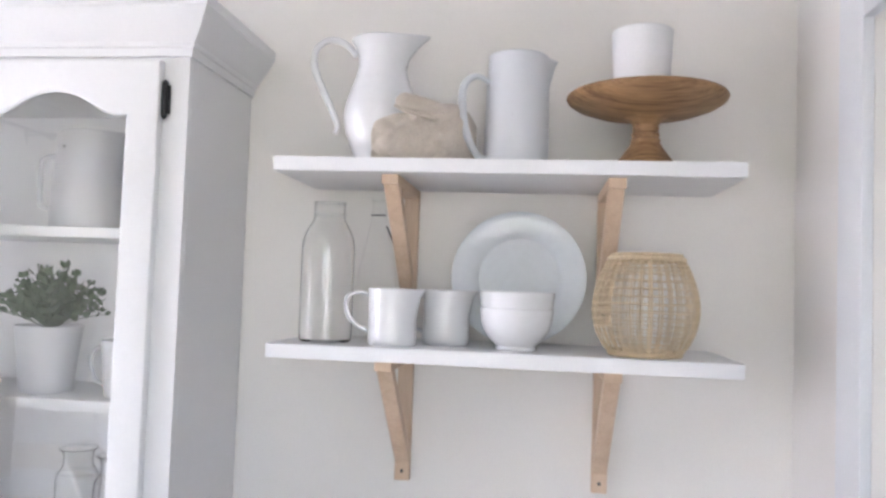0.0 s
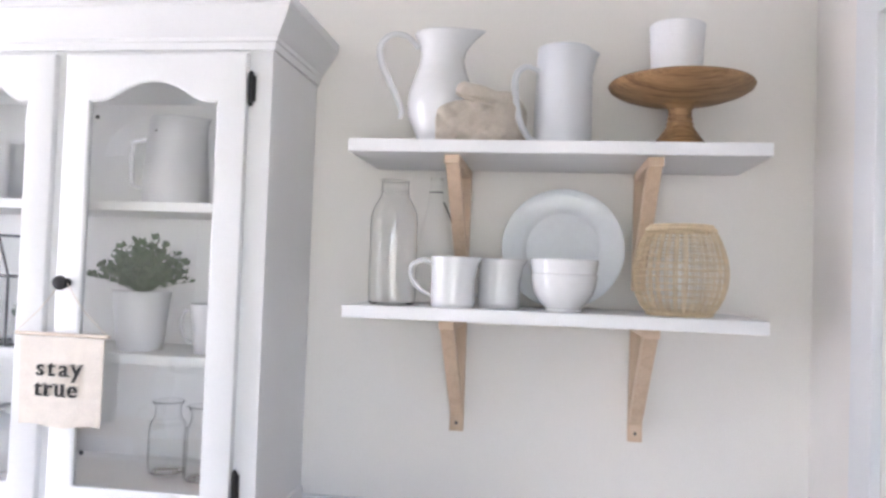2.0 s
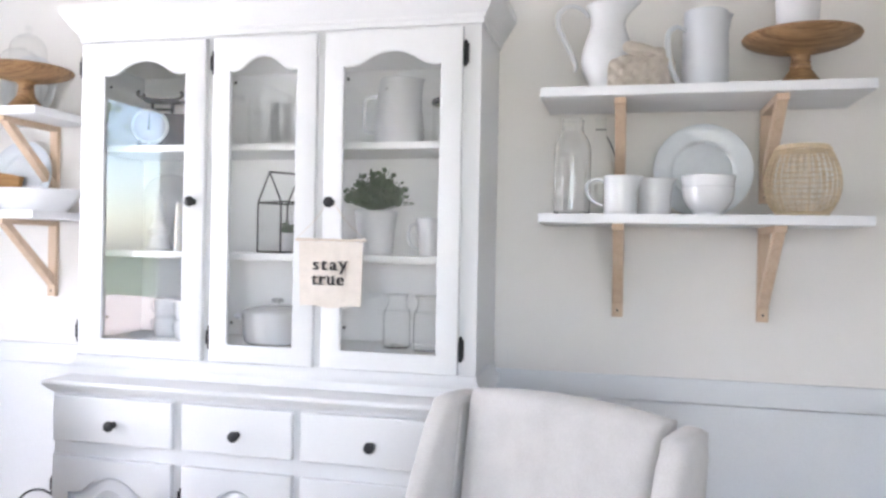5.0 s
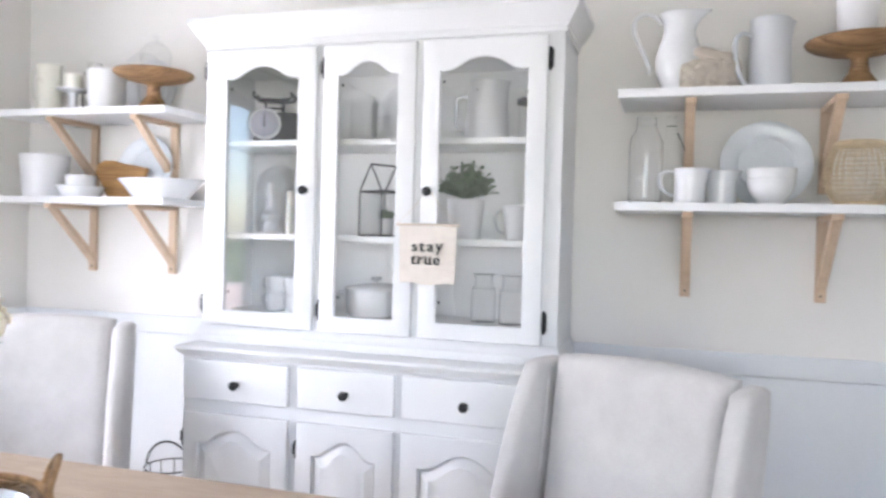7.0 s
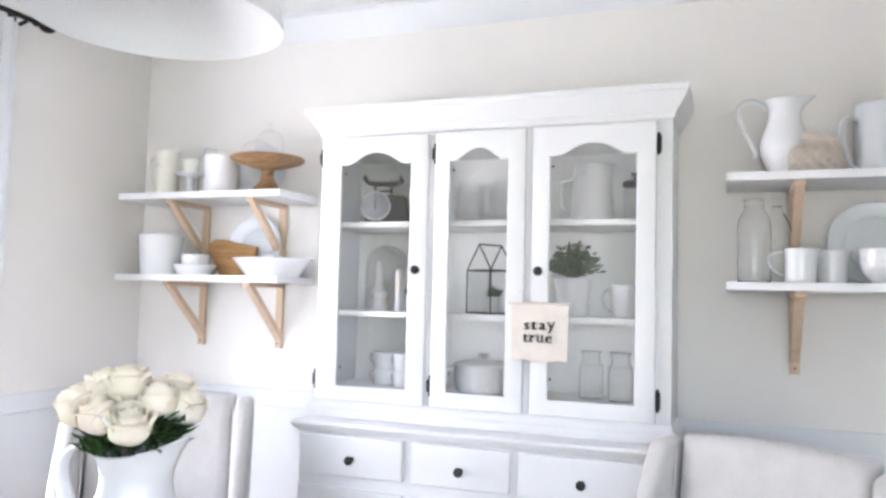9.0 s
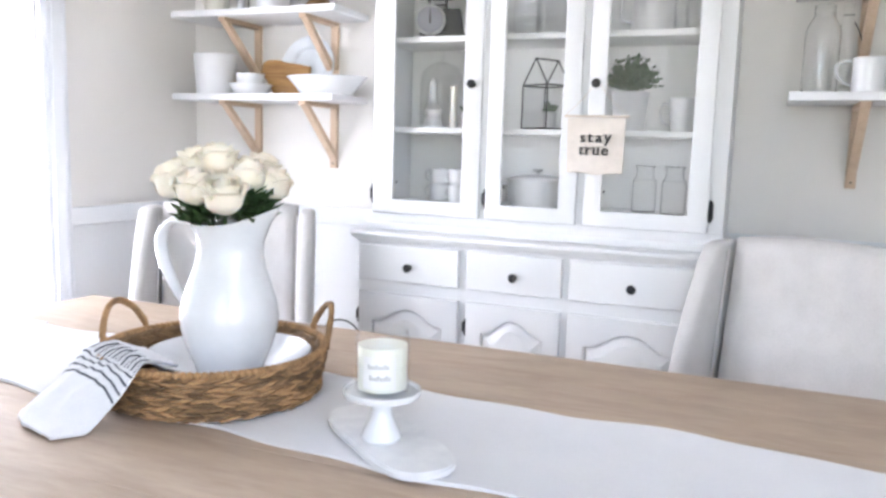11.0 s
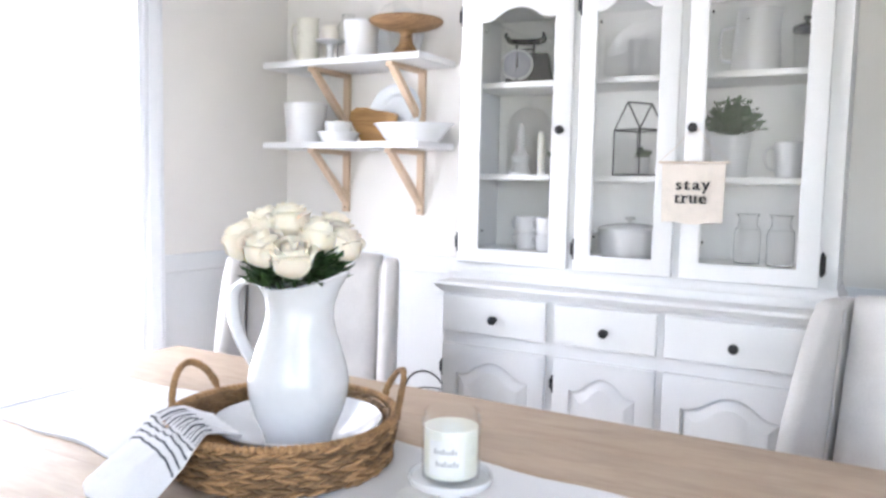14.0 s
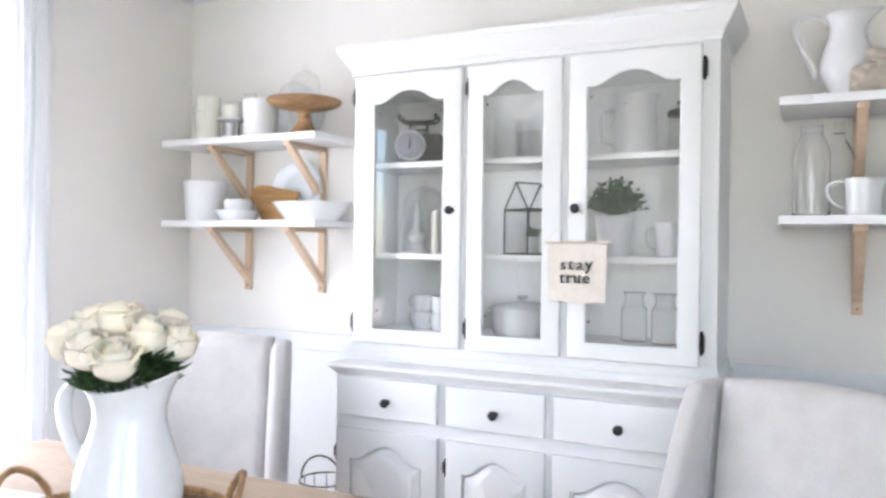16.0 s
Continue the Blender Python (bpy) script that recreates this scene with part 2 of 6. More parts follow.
CROWN = mat("tree_foliage", (0.09, 0.16, 0.07), 0.6, vary=0.3, scale=3, fine=40)

# ---- mesh helpers ----


def quad(bm, *pts):
    return bm.faces.new([bm.verts.new(p) for p in pts])


def box(bm, x0, x1, y0, y1, z0, z1, bev=0.0, seg=2):
    v = [bm.verts.new((x, y, z)) for x in (x0, x1) for y in (y0, y1) for z in (z0, z1)]
    f = [bm.faces.new([v[i] for i in k]) for k in ((0, 1, 3, 2), (4, 6, 7, 5), (0, 4, 5, 1), (2, 3, 7, 6), (0, 2, 6, 4), (1, 5, 7, 3))]
    if bev:
        edges = list({e for k in f for e in k.edges})
        bmesh.ops.bevel(bm, geom=edges, offset=bev, segments=seg, profile=0.7, affect="EDGES")
    return f


def rings(bm, loops, closed=True, cap0=False, cap1=False):
    """Joins successive loops of points with quads."""
    vs = [[bm.verts.new(p) for p in lp] for lp in loops]
    n = len(vs[0])
    for a, b in zip(vs, vs[1:]):
        for i in range(n if closed else n - 1):
            j = (i + 1) % n
            bm.faces.new((a[i], a[j], b[j], b[i]))
    if cap0:
        bm.faces.new(list(reversed(vs[0])))
    if cap1:
        bm.faces.new(vs[-1])
    return vs


def lathe(bm, profile, n=40, at=(0, 0, 0), bend=None):
    """Turns a profile of (radius, height) round the upright axis; a first or last radius of 0 closes it."""
    loops = []
    for r, z in profile:
        lp = []
        for i in range(n):
            a = 2 * math.pi * i / n
            p = Vector((max(r, 1e-4) * math.cos(a), max(r, 1e-4) * math.sin(a), z))
            if bend:
                p = bend(p, a)
            lp.append(p + Vector(at))
        loops.append(lp)
    return rings(bm, loops, True, profile[0][0] < 0.002, profile[-1][0] < 0.002)


def wall_of(profile, t):
    """A vessel's closed section from its outer profile: outside up, over the lip, inside down."""
    inner = [(max(r - t, 0.0), z) for r, z in profile]
    inner[0] = (inner[0][0], profile[0][1] + t)
    low = profile[0][1]
    return [(0, low)] + profile + [(profile[-1][0] - t / 2, profile[-1][1] + t * 0.5)] + list(reversed(inner)) + [(0, low + t)]


def tube(bm, pts, r, n=10, closed=False, flat=1.0):
    """A round rod along points; r may be a list."""
    pts = [Vector(p) for p in pts]
    m = len(pts)
    rs = r if isinstance(r, (list, tuple)) else [r] * m
    loops, side = [], None
    for i, p in enumerate(pts):
        a = pts[(i - 1) % m] if closed or i else pts[0]
        b = pts[(i + 1) % m] if closed or i < m - 1 else pts[-1]
        d = (b - a).normalized()
        if side is None:
            side = d.orthogonal().normalized()
        side = (side - d * side.dot(d)).normalized()
        up = d.cross(side)
        loops.append([p + (side * math.cos(k) + up * math.sin(k) * flat) * rs[i] for k in (2 * math.pi * j / n for j in range(n))])
    if closed:
        loops.append(loops[0])
        vs = rings(bm, loops)
        bmesh.ops.remove_doubles(bm, verts=vs[0] + vs[-1], dist=1e-6)
    else:
        rings(bm, loops, True, True, True)


def arc(p0, p1, p2, n=12):
    """A bend from p0 to p2, drawn towards p1."""
    p0, p1, p2 = Vector(p0), Vector(p1), Vector(p2)
    return [(1 - t) ** 2 * p0 + 2 * t * (1 - t) * p1 + t * t * p2 for t in (i / n for i in range(n + 1))]


def smooth_path(pts, n=6):
    """A Catmull-Rom path through points."""
    p = [Vector(q) for q in pts]
    p = [2 * p[0] - p[1]] + p + [2 * p[-1] - p[-2]]
    out = []
    for i in range(1, len(p) - 2):
        for k in range(n):
            t = k / n
            out.append(0.5 * (2 * p[i] + (p[i + 1] - p[i - 1]) * t + (2 * p[i - 1] - 5 * p[i] + 4 * p[i + 1] - p[i + 2]) * t * t
                              + (3 * p[i] - p[i - 1] - 3 * p[i + 1] + p[i + 2]) * t ** 3))
    return out + [p[-2]]


def prism(bm, outline, place, depth):
    """A flat outline of (u, v) given depth; place(u, v, w) puts it in space."""
    rings(bm, [[place(u, v, 0) for u, v in outline], [place(u, v, depth) for u, v in outline]], True, True, True)


def finish(bm, name, material, smooth=40):
    bmesh.ops.recalc_face_normals(bm, faces=bm.faces)
    me = bpy.data.meshes.new(name)
    bm.to_mesh(me)
    bm.free()
    me.materials.append(material)
    if smooth:
        for f in me.polygons:
            f.use_smooth = True
        me.set_sharp_from_angle(angle=radians(smooth))
    return me


def part(name, bm, material, parent=None, label="", smooth=40, world=False):
    """Links a bmesh as one mesh under a thing or part; world: its points are in the world, not in the parent."""
    if world and parent:
        bmesh.ops.translate(bm, verts=bm.verts, vec=-spot(parent))
    ob = new(name, finish(bm, name, material, smooth))
    ob.parent = parent
    return tagged(ob, label)


def spot(ob):
    v = Vector((0, 0, 0))
    while ob:
        v += ob.location
        ob = ob.parent
    return v


def thing(name, at, label, category, group="", kind="", turn=0):
    ob = new(name)
    ob.empty_display_size = 0.05
    ob.location = at
    ob.rotation_euler = (0, 0, radians(turn))
    return tagged(ob, label, category, group, kind)


def single(name, bm, material, at, label, category, group="", kind="", smooth=40, turn=0):
    """A thing that is one mesh, standing at a place."""
    ob = new(name, finish(bm, name, material, smooth))
    ob.location, ob.rotation_euler = at, (0, 0, radians(turn))
    return tagged(ob, label, category, group, kind)


def structure(name, bm, material, label, category, smooth=40):
    return single(name, bm, material, (0, 0, 0), label, category, kind="structure", smooth=smooth)


# ---- the room ----
XL, XR, YN, YS, TOP = -3.05, 0.76, 1.83, -3.5, 2.70

bm = bmesh.new()
box(bm, XL - 0.15, XR + 0.15, YS - 0.15, YN + 0.15, -0.12, 0.0)
floor = structure("floor", bm, FLOORW, "pale oak floor boards under the dining table", "floor")
bm = bmesh.new()
box(bm, XL - 0.15, XR + 0.15, YS - 0.15, YN + 0.15, TOP, TOP + 0.12)
structure("ceiling", bm, CEIL, "flat white painted ceiling", "ceiling")
bm = bmesh.new()
box(bm, XL - 0.15, XR + 0.15, YN, YN + 0.15, 0, TOP)
structure("wall_north", bm, WALL, "greige painted wall behind the hutch and shelves", "wall")
bm = bmesh.new()
# west wall with a tall patio opening
OY0, OY1, OZ = -1.1, 0.78, 2.32
box(bm, XL - 0.15, XL, OY1, YN, 0, TOP)
box(bm, XL - 0.15, XL, YS, OY0, 0, TOP)
box(bm, XL - 0.15, XL, OY0, OY1, OZ, TOP)
structure("wall_west", bm, WALL, "greige painted wall with a wide patio door", "wall")
bm = bmesh.new()
WY0, WY1, WZ0, WZ1 = -2.6, -1.1, 0.72, 2.28
box(bm, XR, XR + 0.15, 1.43, YN, 0, TOP)
box(bm, XR, XR + 0.15, WY1, 0.5, 0, TOP)
box(bm, XR, XR + 0.15, YS, WY0, 0, TOP)
box(bm, XR, XR + 0.15, WY0, WY1, 0, WZ0)
box(bm, XR, XR + 0.15, WY0, WY1, WZ1, TOP)
box(bm, XR, XR + 0.15, 0.5, 1.43, 2.1, TOP)
structure("wall_east", bm, WALL, "greige painted wall with a white doorway and a window", "wall")
bm = bmesh.new()
WX0, WX1 = -0.85, 0.65
box(bm, XL - 0.15, WX0, YS - 0.15, YS, 0, TOP)
box(bm, WX1, XR + 0.15, YS - 0.15, YS, 0, TOP)
box(bm, WX0, WX1, YS - 0.15, YS, 0, WZ0)
box(bm, WX0, WX1, YS - 0.15, YS, WZ1, TOP)
structure("wall_south", bm, WALL, "greige painted wall with a window", "wall")

# wainscot: flat white boards below a rail, and a crown moulding above
for nm, args in (("wainscot_north", (XL + 0.012, XR - 0.012, YN - 0.012, YN, 0.0, 0.905)),
                 ("wainscot_west", (XL, XL + 0.012, 1.0, YN - 0.0125, 0.0, 0.905)),
                 ("wainscot_east", (XR - 0.012, XR, 1.56, YN - 0.0125, 0.0, 0.905))):
    bm = bmesh.new()
    box(bm, *args)
    structure(nm, bm, TRIM, "white painted flat wainscot panel", "wainscot")
for nm, args in (("chair_rail_north", (XL + 0.02, XR - 0.02, YN - 0.02, YN, 0.908, 0.985)),
                 ("chair_rail_west", (XL, XL + 0.02, 1.0, YN - 0.0205, 0.908, 0.985)),
                 ("chair_rail_east", (XR - 0.02, XR, 1.56, YN - 0.0205, 0.908, 0.985))):
    bm = bmesh.new()
    box(bm, *args, bev=0.004)
    structure(nm, bm, TRIM, "white painted chair rail board", "trim")
for nm, args in (("baseboard_north", (XL + 0.03, XR - 0.03, YN - 0.03, YN - 0.0125, 0.0, 0.14)),
                 ("baseboard_west", (XL + 0.0125, XL + 0.03, 1.0, YN - 0.031, 0.0, 0.14))):
    bm = bmesh.new()
    box(bm, *args, bev=0.004)
    structure(nm, bm, TRIM, "white painted baseboard", "baseboard")


def crown(bm, x0, x1, y0, y1, profile, open_back=True):
    """A moulding that runs round the west, south and east sides of a box; profile of (outwards, height)."""
    loops = [[(x0 - o, y1, z), (x0 - o, y0 - o, z), (x1 + o, y0 - o, z), (x1 + o, y1, z)] for o, z in profile]
    rings(bm, loops, not open_back)


COVE = [(0, 2.585), (0.006, 2.585), (0.012, 2.60), (0.022, 2.612), (0.045, 2.64), (0.072, 2.668), (0.08, 2.676), (0.08, 2.6995)]
bm = bmesh.new()
rings(bm, [[(XL + 0.001, YN - o, z), (XR - 0.001, YN - o, z)] for o, z in COVE], False)
structure("crown_moulding_north", bm, TRIM, "white painted crown moulding under the ceiling", "trim")
bm = bmesh.new()
rings(bm, [[(XL + o, YS, z), (XL + o, YN - 0.001, z)] for o, z in COVE], False)
structure("crown_moulding_west", bm, TRIM, "white painted crown moulding under the ceiling", "trim")

# doorway in the east wall
dr = thing("door_1", (XR, 0.965, 0), "white painted panel door in a white casing", "door", kind="structure")
bm = bmesh.new()
box(bm, XR - 0.02, XR + 0.0, 1.43, 1.535, 0, 2.2, 0.004)
box(bm, XR - 0.02, XR + 0.0, 0.395, 0.5, 0, 2.2, 0.004)
box(bm, XR - 0.02, XR + 0.0, 0.5, 1.43, 2.1, 2.2, 0.004)
part("casing", bm, TRIM, dr, world=True)
bm = bmesh.new()
box(bm, XR + 0.03, XR + 0.07, 0.5, 1.43, 0.005, 2.1)
for z0, z1 in ((0.2, 0.95), (1.1, 1.95)):
    for y0, y1 in ((0.62, 0.91), (1.02, 1.31)):
        box(bm, XR + 0.02, XR + 0.031, y0, y1, z0, z1, 0.008)
part("leaf", bm, TRIM, dr, world=True)

# patio door in the west wall
pd = thing("window_1", (XL - 0.08, -0.04, 0), "white framed glass patio door to a deck", "patio door", kind="structure")
for y0, y1, z0, z1 in ((OY0, OY0 + 0.07, 0, OZ), (OY1 - 0.07, OY1, 0, OZ), (-0.11, -0.03, 0.08, OZ - 0.07), (OY0 + 0.07, OY1 - 0.07, 0, 0.08),
                       (OY0 + 0.07, OY1 - 0.07, OZ - 0.07, OZ)):
    bm = bmesh.new()
    box(bm, XL - 0.11, XL - 0.06, y0, y1, z0, z1, 0.004)
    part("frame_bar", bm, TRIM, pd, world=True)
for y0, y1 in ((OY0 + 0.07, -0.11), (-0.03, OY1 - 0.07)):
    bm = bmesh.new()
    box(bm, XL - 0.088, XL - 0.082, y0, y1, 0.08, OZ - 0.07)
    pane = part("pane", bm, PANE, pd, world=True)
    pane.visible_shadow = False
bm = bmesh.new()
for y0, y1, z0, z1 in ((OY1, OY1 + 0.09, 0, OZ + 0.09), (OY0 - 0.09, OY0, 0, OZ + 0.09), (OY0, OY1, OZ, OZ + 0.09)):
    box(bm, XL, XL + 0.018, y0, y1, z0, z1, 0.004)
part("casing", bm, TRIM, pd, world=True)

# window in the east wall
w2 = thing("window_2", (XR, -1.85, WZ0), "white framed window with two panes", "window", kind="structure")
for i in range(3):
    y = WY0 + (WY1 - WY0) * i / 2
    bm = bmesh.new()
    box(bm, XR - 0.015, XR + 0.03, y - 0.03, y + 0.03, WZ0 + 0.036, WZ1 - 0.036, 0.004)
    part("mullion", bm, TRIM, w2, world=True)
for z in (WZ0, WZ1):
    bm = bmesh.new()
    box(bm, XR - 0.02, XR + 0.03, WY0 - 0.06, WY1 + 0.06, z - 0.035, z + 0.035, 0.004)
    part("rail", bm, TRIM, w2, world=True)


w3 = thing("window_3", (-0.1, YS, WZ0), "white framed window with two panes", "window", kind="structure")
for i in range(3):
    x = WX0 + (WX1 - WX0) * i / 2
    bm = bmesh.new()
    box(bm, x - 0.03, x + 0.03, YS - 0.03, YS + 0.015, WZ0 + 0.036, WZ1 - 0.036, 0.004)
    part("mullion", bm, TRIM, w3, world=True)
for z in (WZ0, WZ1):
    bm = bmesh.new()
    box(bm, WX0 - 0.06, WX1 + 0.06, YS - 0.03, YS + 0.02, z - 0.035, z + 0.035, 0.004)
    part("rail", bm, TRIM, w3, world=True)


def curtain(y0, y1, z0, z1, x, folds, material, label, depth=0.035):
    bm = bmesh.new()
    n = folds * 10
    loops = []
    for k in range(9):
        f = k / 8
        z = z0 + (z1 - z0) * f
        lp = []
        for i in range(n + 1):
            u = i / n
            a = 2 * math.pi * folds * u
            d = depth * math.sin(a) * (0.75 + 0.25 * math.sin(3.1 * f + u * 7)) + 0.012 * math.sin(0.5 * a + 2 * f)
            lp.append((x + d, y0 + (y1 - y0) * u + 0.008 * math.sin(a * 2 + f), z))
        loops.append(lp)
    rings(bm, loops, False)
    return single("curtain", bm, material, (0, 0, 0), label, "curtain", "curtains on the rod", smooth=80)


curtain(-0.03, 0.84, 0.02, 2.475, XL + 0.085, 7, SHEER, "white sheer curtain hanging full length beside the patio door")
curtain(0.83, 0.985, 0.02, 2.475, XL + 0.085, 3, DRAPE, "white opaque curtain panel gathered beside the sheer", 0.022)
curtain(-1.2, -0.62, 0.02, 2.475, XL + 0.085, 6, SHEER, "white sheer curtain gathered at the end of its rod")
rod = thing("curtain_rod", (XL + 0.085, 0, 2.5), "black iron curtain rod with turned finials", "curtain rod")
bm = bmesh.new()
tube(bm, [(0, -1.62, 0), (0, 1.06, 0)], 0.011, 12)
part("rod", bm, BLACK, rod)
for s, y in ((1, 1.06), (-1, -1.62)):
    bm = bmesh.new()
    lathe(bm, [(0, 0), (0.017, 0.0), (0.019, 0.008), (0.012, 0.014), (0.011, 0.024), (0.022, 0.036), (0.027, 0.055), (0.024, 0.078), (0.012, 0.096), (0, 0.1)], 20)
    bmesh.ops.rotate(bm, verts=bm.verts, cent=(0, 0, 0), matrix=Matrix.Rotation(radians(-90 * s), 3, "X"))
    bmesh.ops.translate(bm, verts=bm.verts, vec=(0, y, 0))
    part("finial", bm, BLACK, rod)
for y in (1.02, -1.55):
    bm = bmesh.new()
    tube(bm, [(-0.085, y, -0.02), (-0.03, y, -0.02), (0, y, -0.012)], 0.008, 8)
    box(bm, -0.085, -0.079, y - 0.02, y + 0.02, -0.06, 0.03, 0.002)
    part("rod_bracket", bm, BLACK, rod)

# ---- hutch ----
HX0, HX1, HF, HB = -1.864, -0.496, 1.50, 1.8275
hutch = thing("hutch", (-1.182, 1.6, 0), "tall white painted hutch with three arched glass doors over drawers", "hutch")


def bell(u):
    """The height, 0 to 1, of an arched head at u from -1 to 1."""
    s = abs(u) / 0.9
    if s >= 1:
        return 0.0
    return 1 - 0.62 * (s / 0.62) ** 2 if s < 0.62 else 0.38 * (1 - (s - 0.62) / 0.38) ** 2


def arched_frame(bm, x0, x1, z0, z1, g0, g1, gz, zs, h, y0, y1, e=0.004, n=36):
    """A door frame in one piece: eased outer edge, flat face, an opening with an arched head."""
    def rect(d, y):
        return [(x0 + d, y, z0 + d), (x1 - d, y, z0 + d), (x1 - d, y, z1 - d), (x0 + d, y, z1 - d)]
    rings(bm, [rect(0, y1), rect(0, y0 + e), rect(e * 0.3, y0 + e * 0.3), rect(e, y0)])
    a, b, lo, hi = x0 + e, x1 - e, z0 + e, z1 - e
    head = [(g0 + (g1 - g0) * i / n, zs + h * bell(2 * i / n - 1)) for i in range(n + 1)]
    for y in (y0, y1):
        quad(bm, (a, y, lo), (g0, y, lo), (g0, y, hi), (a, y, hi))
        quad(bm, (g1, y, lo), (b, y, lo), (b, y, hi), (g1, y, hi))
        quad(bm, (g0, y, lo), (g1, y, lo), (g1, y, gz), (g0, y, gz))
        for (xa, za), (xb, zb) in zip(head, head[1:]):
            quad(bm, (xa, y, za), (xb, y, zb), (xb, y, hi), (xa, y, hi))
    hole = [(g0, gz)] + head + [(g1, gz)]
    for (xa, za), (xb, zb) in zip(hole, hole[1:] + hole[:1]):
        quad(bm, (xa, y0, za), (xb, y0, zb), (xb, y1, zb), (xa, y1, za))
    bmesh.ops.remove_doubles(bm, verts=bm.verts, dist=1e-5)


bm = bmesh.new()   # upper case: sides, top, bottom, back
box(bm, HX0, HX0 + 0.02, HF + 0.0205, HB, 0.945, 2.055)
part("side_panel", bm, HUTCH, hutch, world=True)
bm = bmesh.new()
box(bm, HX1 - 0.02, HX1, HF + 0.0205, HB, 0.945, 2.055)
part("side_panel", bm, HUTCH, hutch, world=True)
# back, shelves and bottom take the brightened colour that lifts the shaded interior
bm = bmesh.new()
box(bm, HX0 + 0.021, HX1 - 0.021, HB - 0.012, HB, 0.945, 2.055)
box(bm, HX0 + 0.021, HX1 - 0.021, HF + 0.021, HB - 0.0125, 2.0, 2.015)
part("back_panel", bm, INNER, hutch, "white cabinet back, coloured brighter to offset the shade inside", world=True)
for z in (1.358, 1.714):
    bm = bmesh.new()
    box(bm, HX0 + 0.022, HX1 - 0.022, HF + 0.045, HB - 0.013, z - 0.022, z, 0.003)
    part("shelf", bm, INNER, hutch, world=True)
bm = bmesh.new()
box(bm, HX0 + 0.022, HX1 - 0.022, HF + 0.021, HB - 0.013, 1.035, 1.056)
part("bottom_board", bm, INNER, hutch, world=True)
# face frame
DOORS = [(-1.852, -1.392, -1.765, -1.462), (-1.364, -1.010, -1.306, -1.073), (-0.982, -0.548, -0.922, -0.611)]
bm = bmesh.new()
for x0, x1 in ((HX0, -1.835), (-1.408, -1.346), (-1.026, -0.966), (-0.566, HX1)):
    box(bm, x0, x1, HF, HF + 0.02, 1.0, 2.055)
for x0, x1 in ((-1.835, -1.408), (-1.346, -1.026), (-0.966, -0.566)):
    box(bm, x0, x1, HF, HF + 0.02, 1.0, 1.05)
    box(bm, x0, x1, HF, HF + 0.02, 2.02, 2.055)
part("face_frame", bm, HUTCH, hutch, world=True)


def handle_knob(parent, x, y, z):
    bm = bmesh.new()
    lathe(bm, [(0, 0), (0.011, 0), (0.0105, 0.004), (0.0065, 0.008), (0.0065, 0.013), (0.0135, 0.018), (0.017, 0.024), (0.0155, 0.031), (0.009, 0.035), (0, 0.036)], 20)
    bmesh.ops.rotate(bm, verts=bm.verts, cent=(0, 0, 0), matrix=Matrix.Rotation(radians(90), 3, "X"))
    bmesh.ops.translate(bm, verts=bm.verts, vec=(x, y, z))
    return part("knob", bm, BLACK, parent, "round black iron knob", world=True)


def hinge(parent, x, y, z, h=0.066):
    bm = bmesh.new()
    box(bm, x - 0.011, x - 0.001, y - 0.004, y, z - h * 0.34, z + h * 0.34, 0.0015)
    tube(bm, [(x + 0.003, y - 0.005, z - h / 2), (x + 0.003, y - 0.005, z + h / 2)], 0.006, 8)
    for s in (-1, 1):
        tube(bm, [(x + 0.003, y - 0.005, z + s * h * 0.5), (x + 0.003, y - 0.005, z + s * h * 0.6)], [0.0068, 0.002], 8)
    box(bm, x + 0.007, x + 0.013, y - 0.004, y, z - h * 0.44, z + h * 0.44, 0.0015)
    return part("hinge", bm, BLACK, parent, "black iron butterfly hinge", world=True)


for k, (x0, x1, g0, g1) in enumerate(DOORS):
    d = new("glass_door")
    d.parent, d.location = hutch, Vector(((x0 + x1) / 2, HF - 0.01, 1.52)) - spot(hutch)
    tagged(d, "white door with an arched glass pane")
    z0, z1, zs, h = 1.008, 2.045, 1.938, 0.047
    y0, y1 = HF - 0.021, HF - 0.001
    bm = bmesh.new()
    arched_frame(bm, x0, x1, z0, z1, g0, g1, 1.065, zs, h, y0, y1)
    part("door_frame", bm, HUTCH, d, world=True, smooth=30)
    # small moulded lip round the glass
    bm = bmesh.new()
    n = 30
    head = [(g0 + (g1 - g0) * i / n, y0 + 0.004, zs + h * bell(2 * i / n - 1) - 0.002) for i in range(n + 1)]
    tube(bm, [(g0 + 0.002, y0 + 0.004, 1.066)] + head + [(g1 - 0.002, y0 + 0.004, 1.066)], 0.0035, 6)
    part("lip", bm, HUTCH, d, world=True)
    bm = bmesh.new()
    box(bm, g0 - 0.005, g1 + 0.005, HF - 0.012, HF - 0.009, 1.06, zs + h + 0.006)
    gl = part("pane", bm, PANE, d, "clear glass pane", world=True, smooth=0)
    gl.visible_shadow = False
    if k == 0:
        handle_knob(d, -1.427, y0, 1.52)
    if k == 2:
        handle_knob(d, -0.953, y0, 1.52)
    hx = x1 + 0.004 if k == 2 else x0 - 0.008
    for z in (1.085, 1.968):
        hinge(d, hx, HF - 0.004, z)
    for z in (1.13, 1.90):
        bm = bmesh.new()
        lathe(bm, [(0, 0), (0.004, 0), (0.005, 0.006), (0, 0.01)], 10, (g0 + 0.008, HF + 0.004, z))
        part("glass_clip", bm, BLACK, d, "small dark glass clip", world=True)

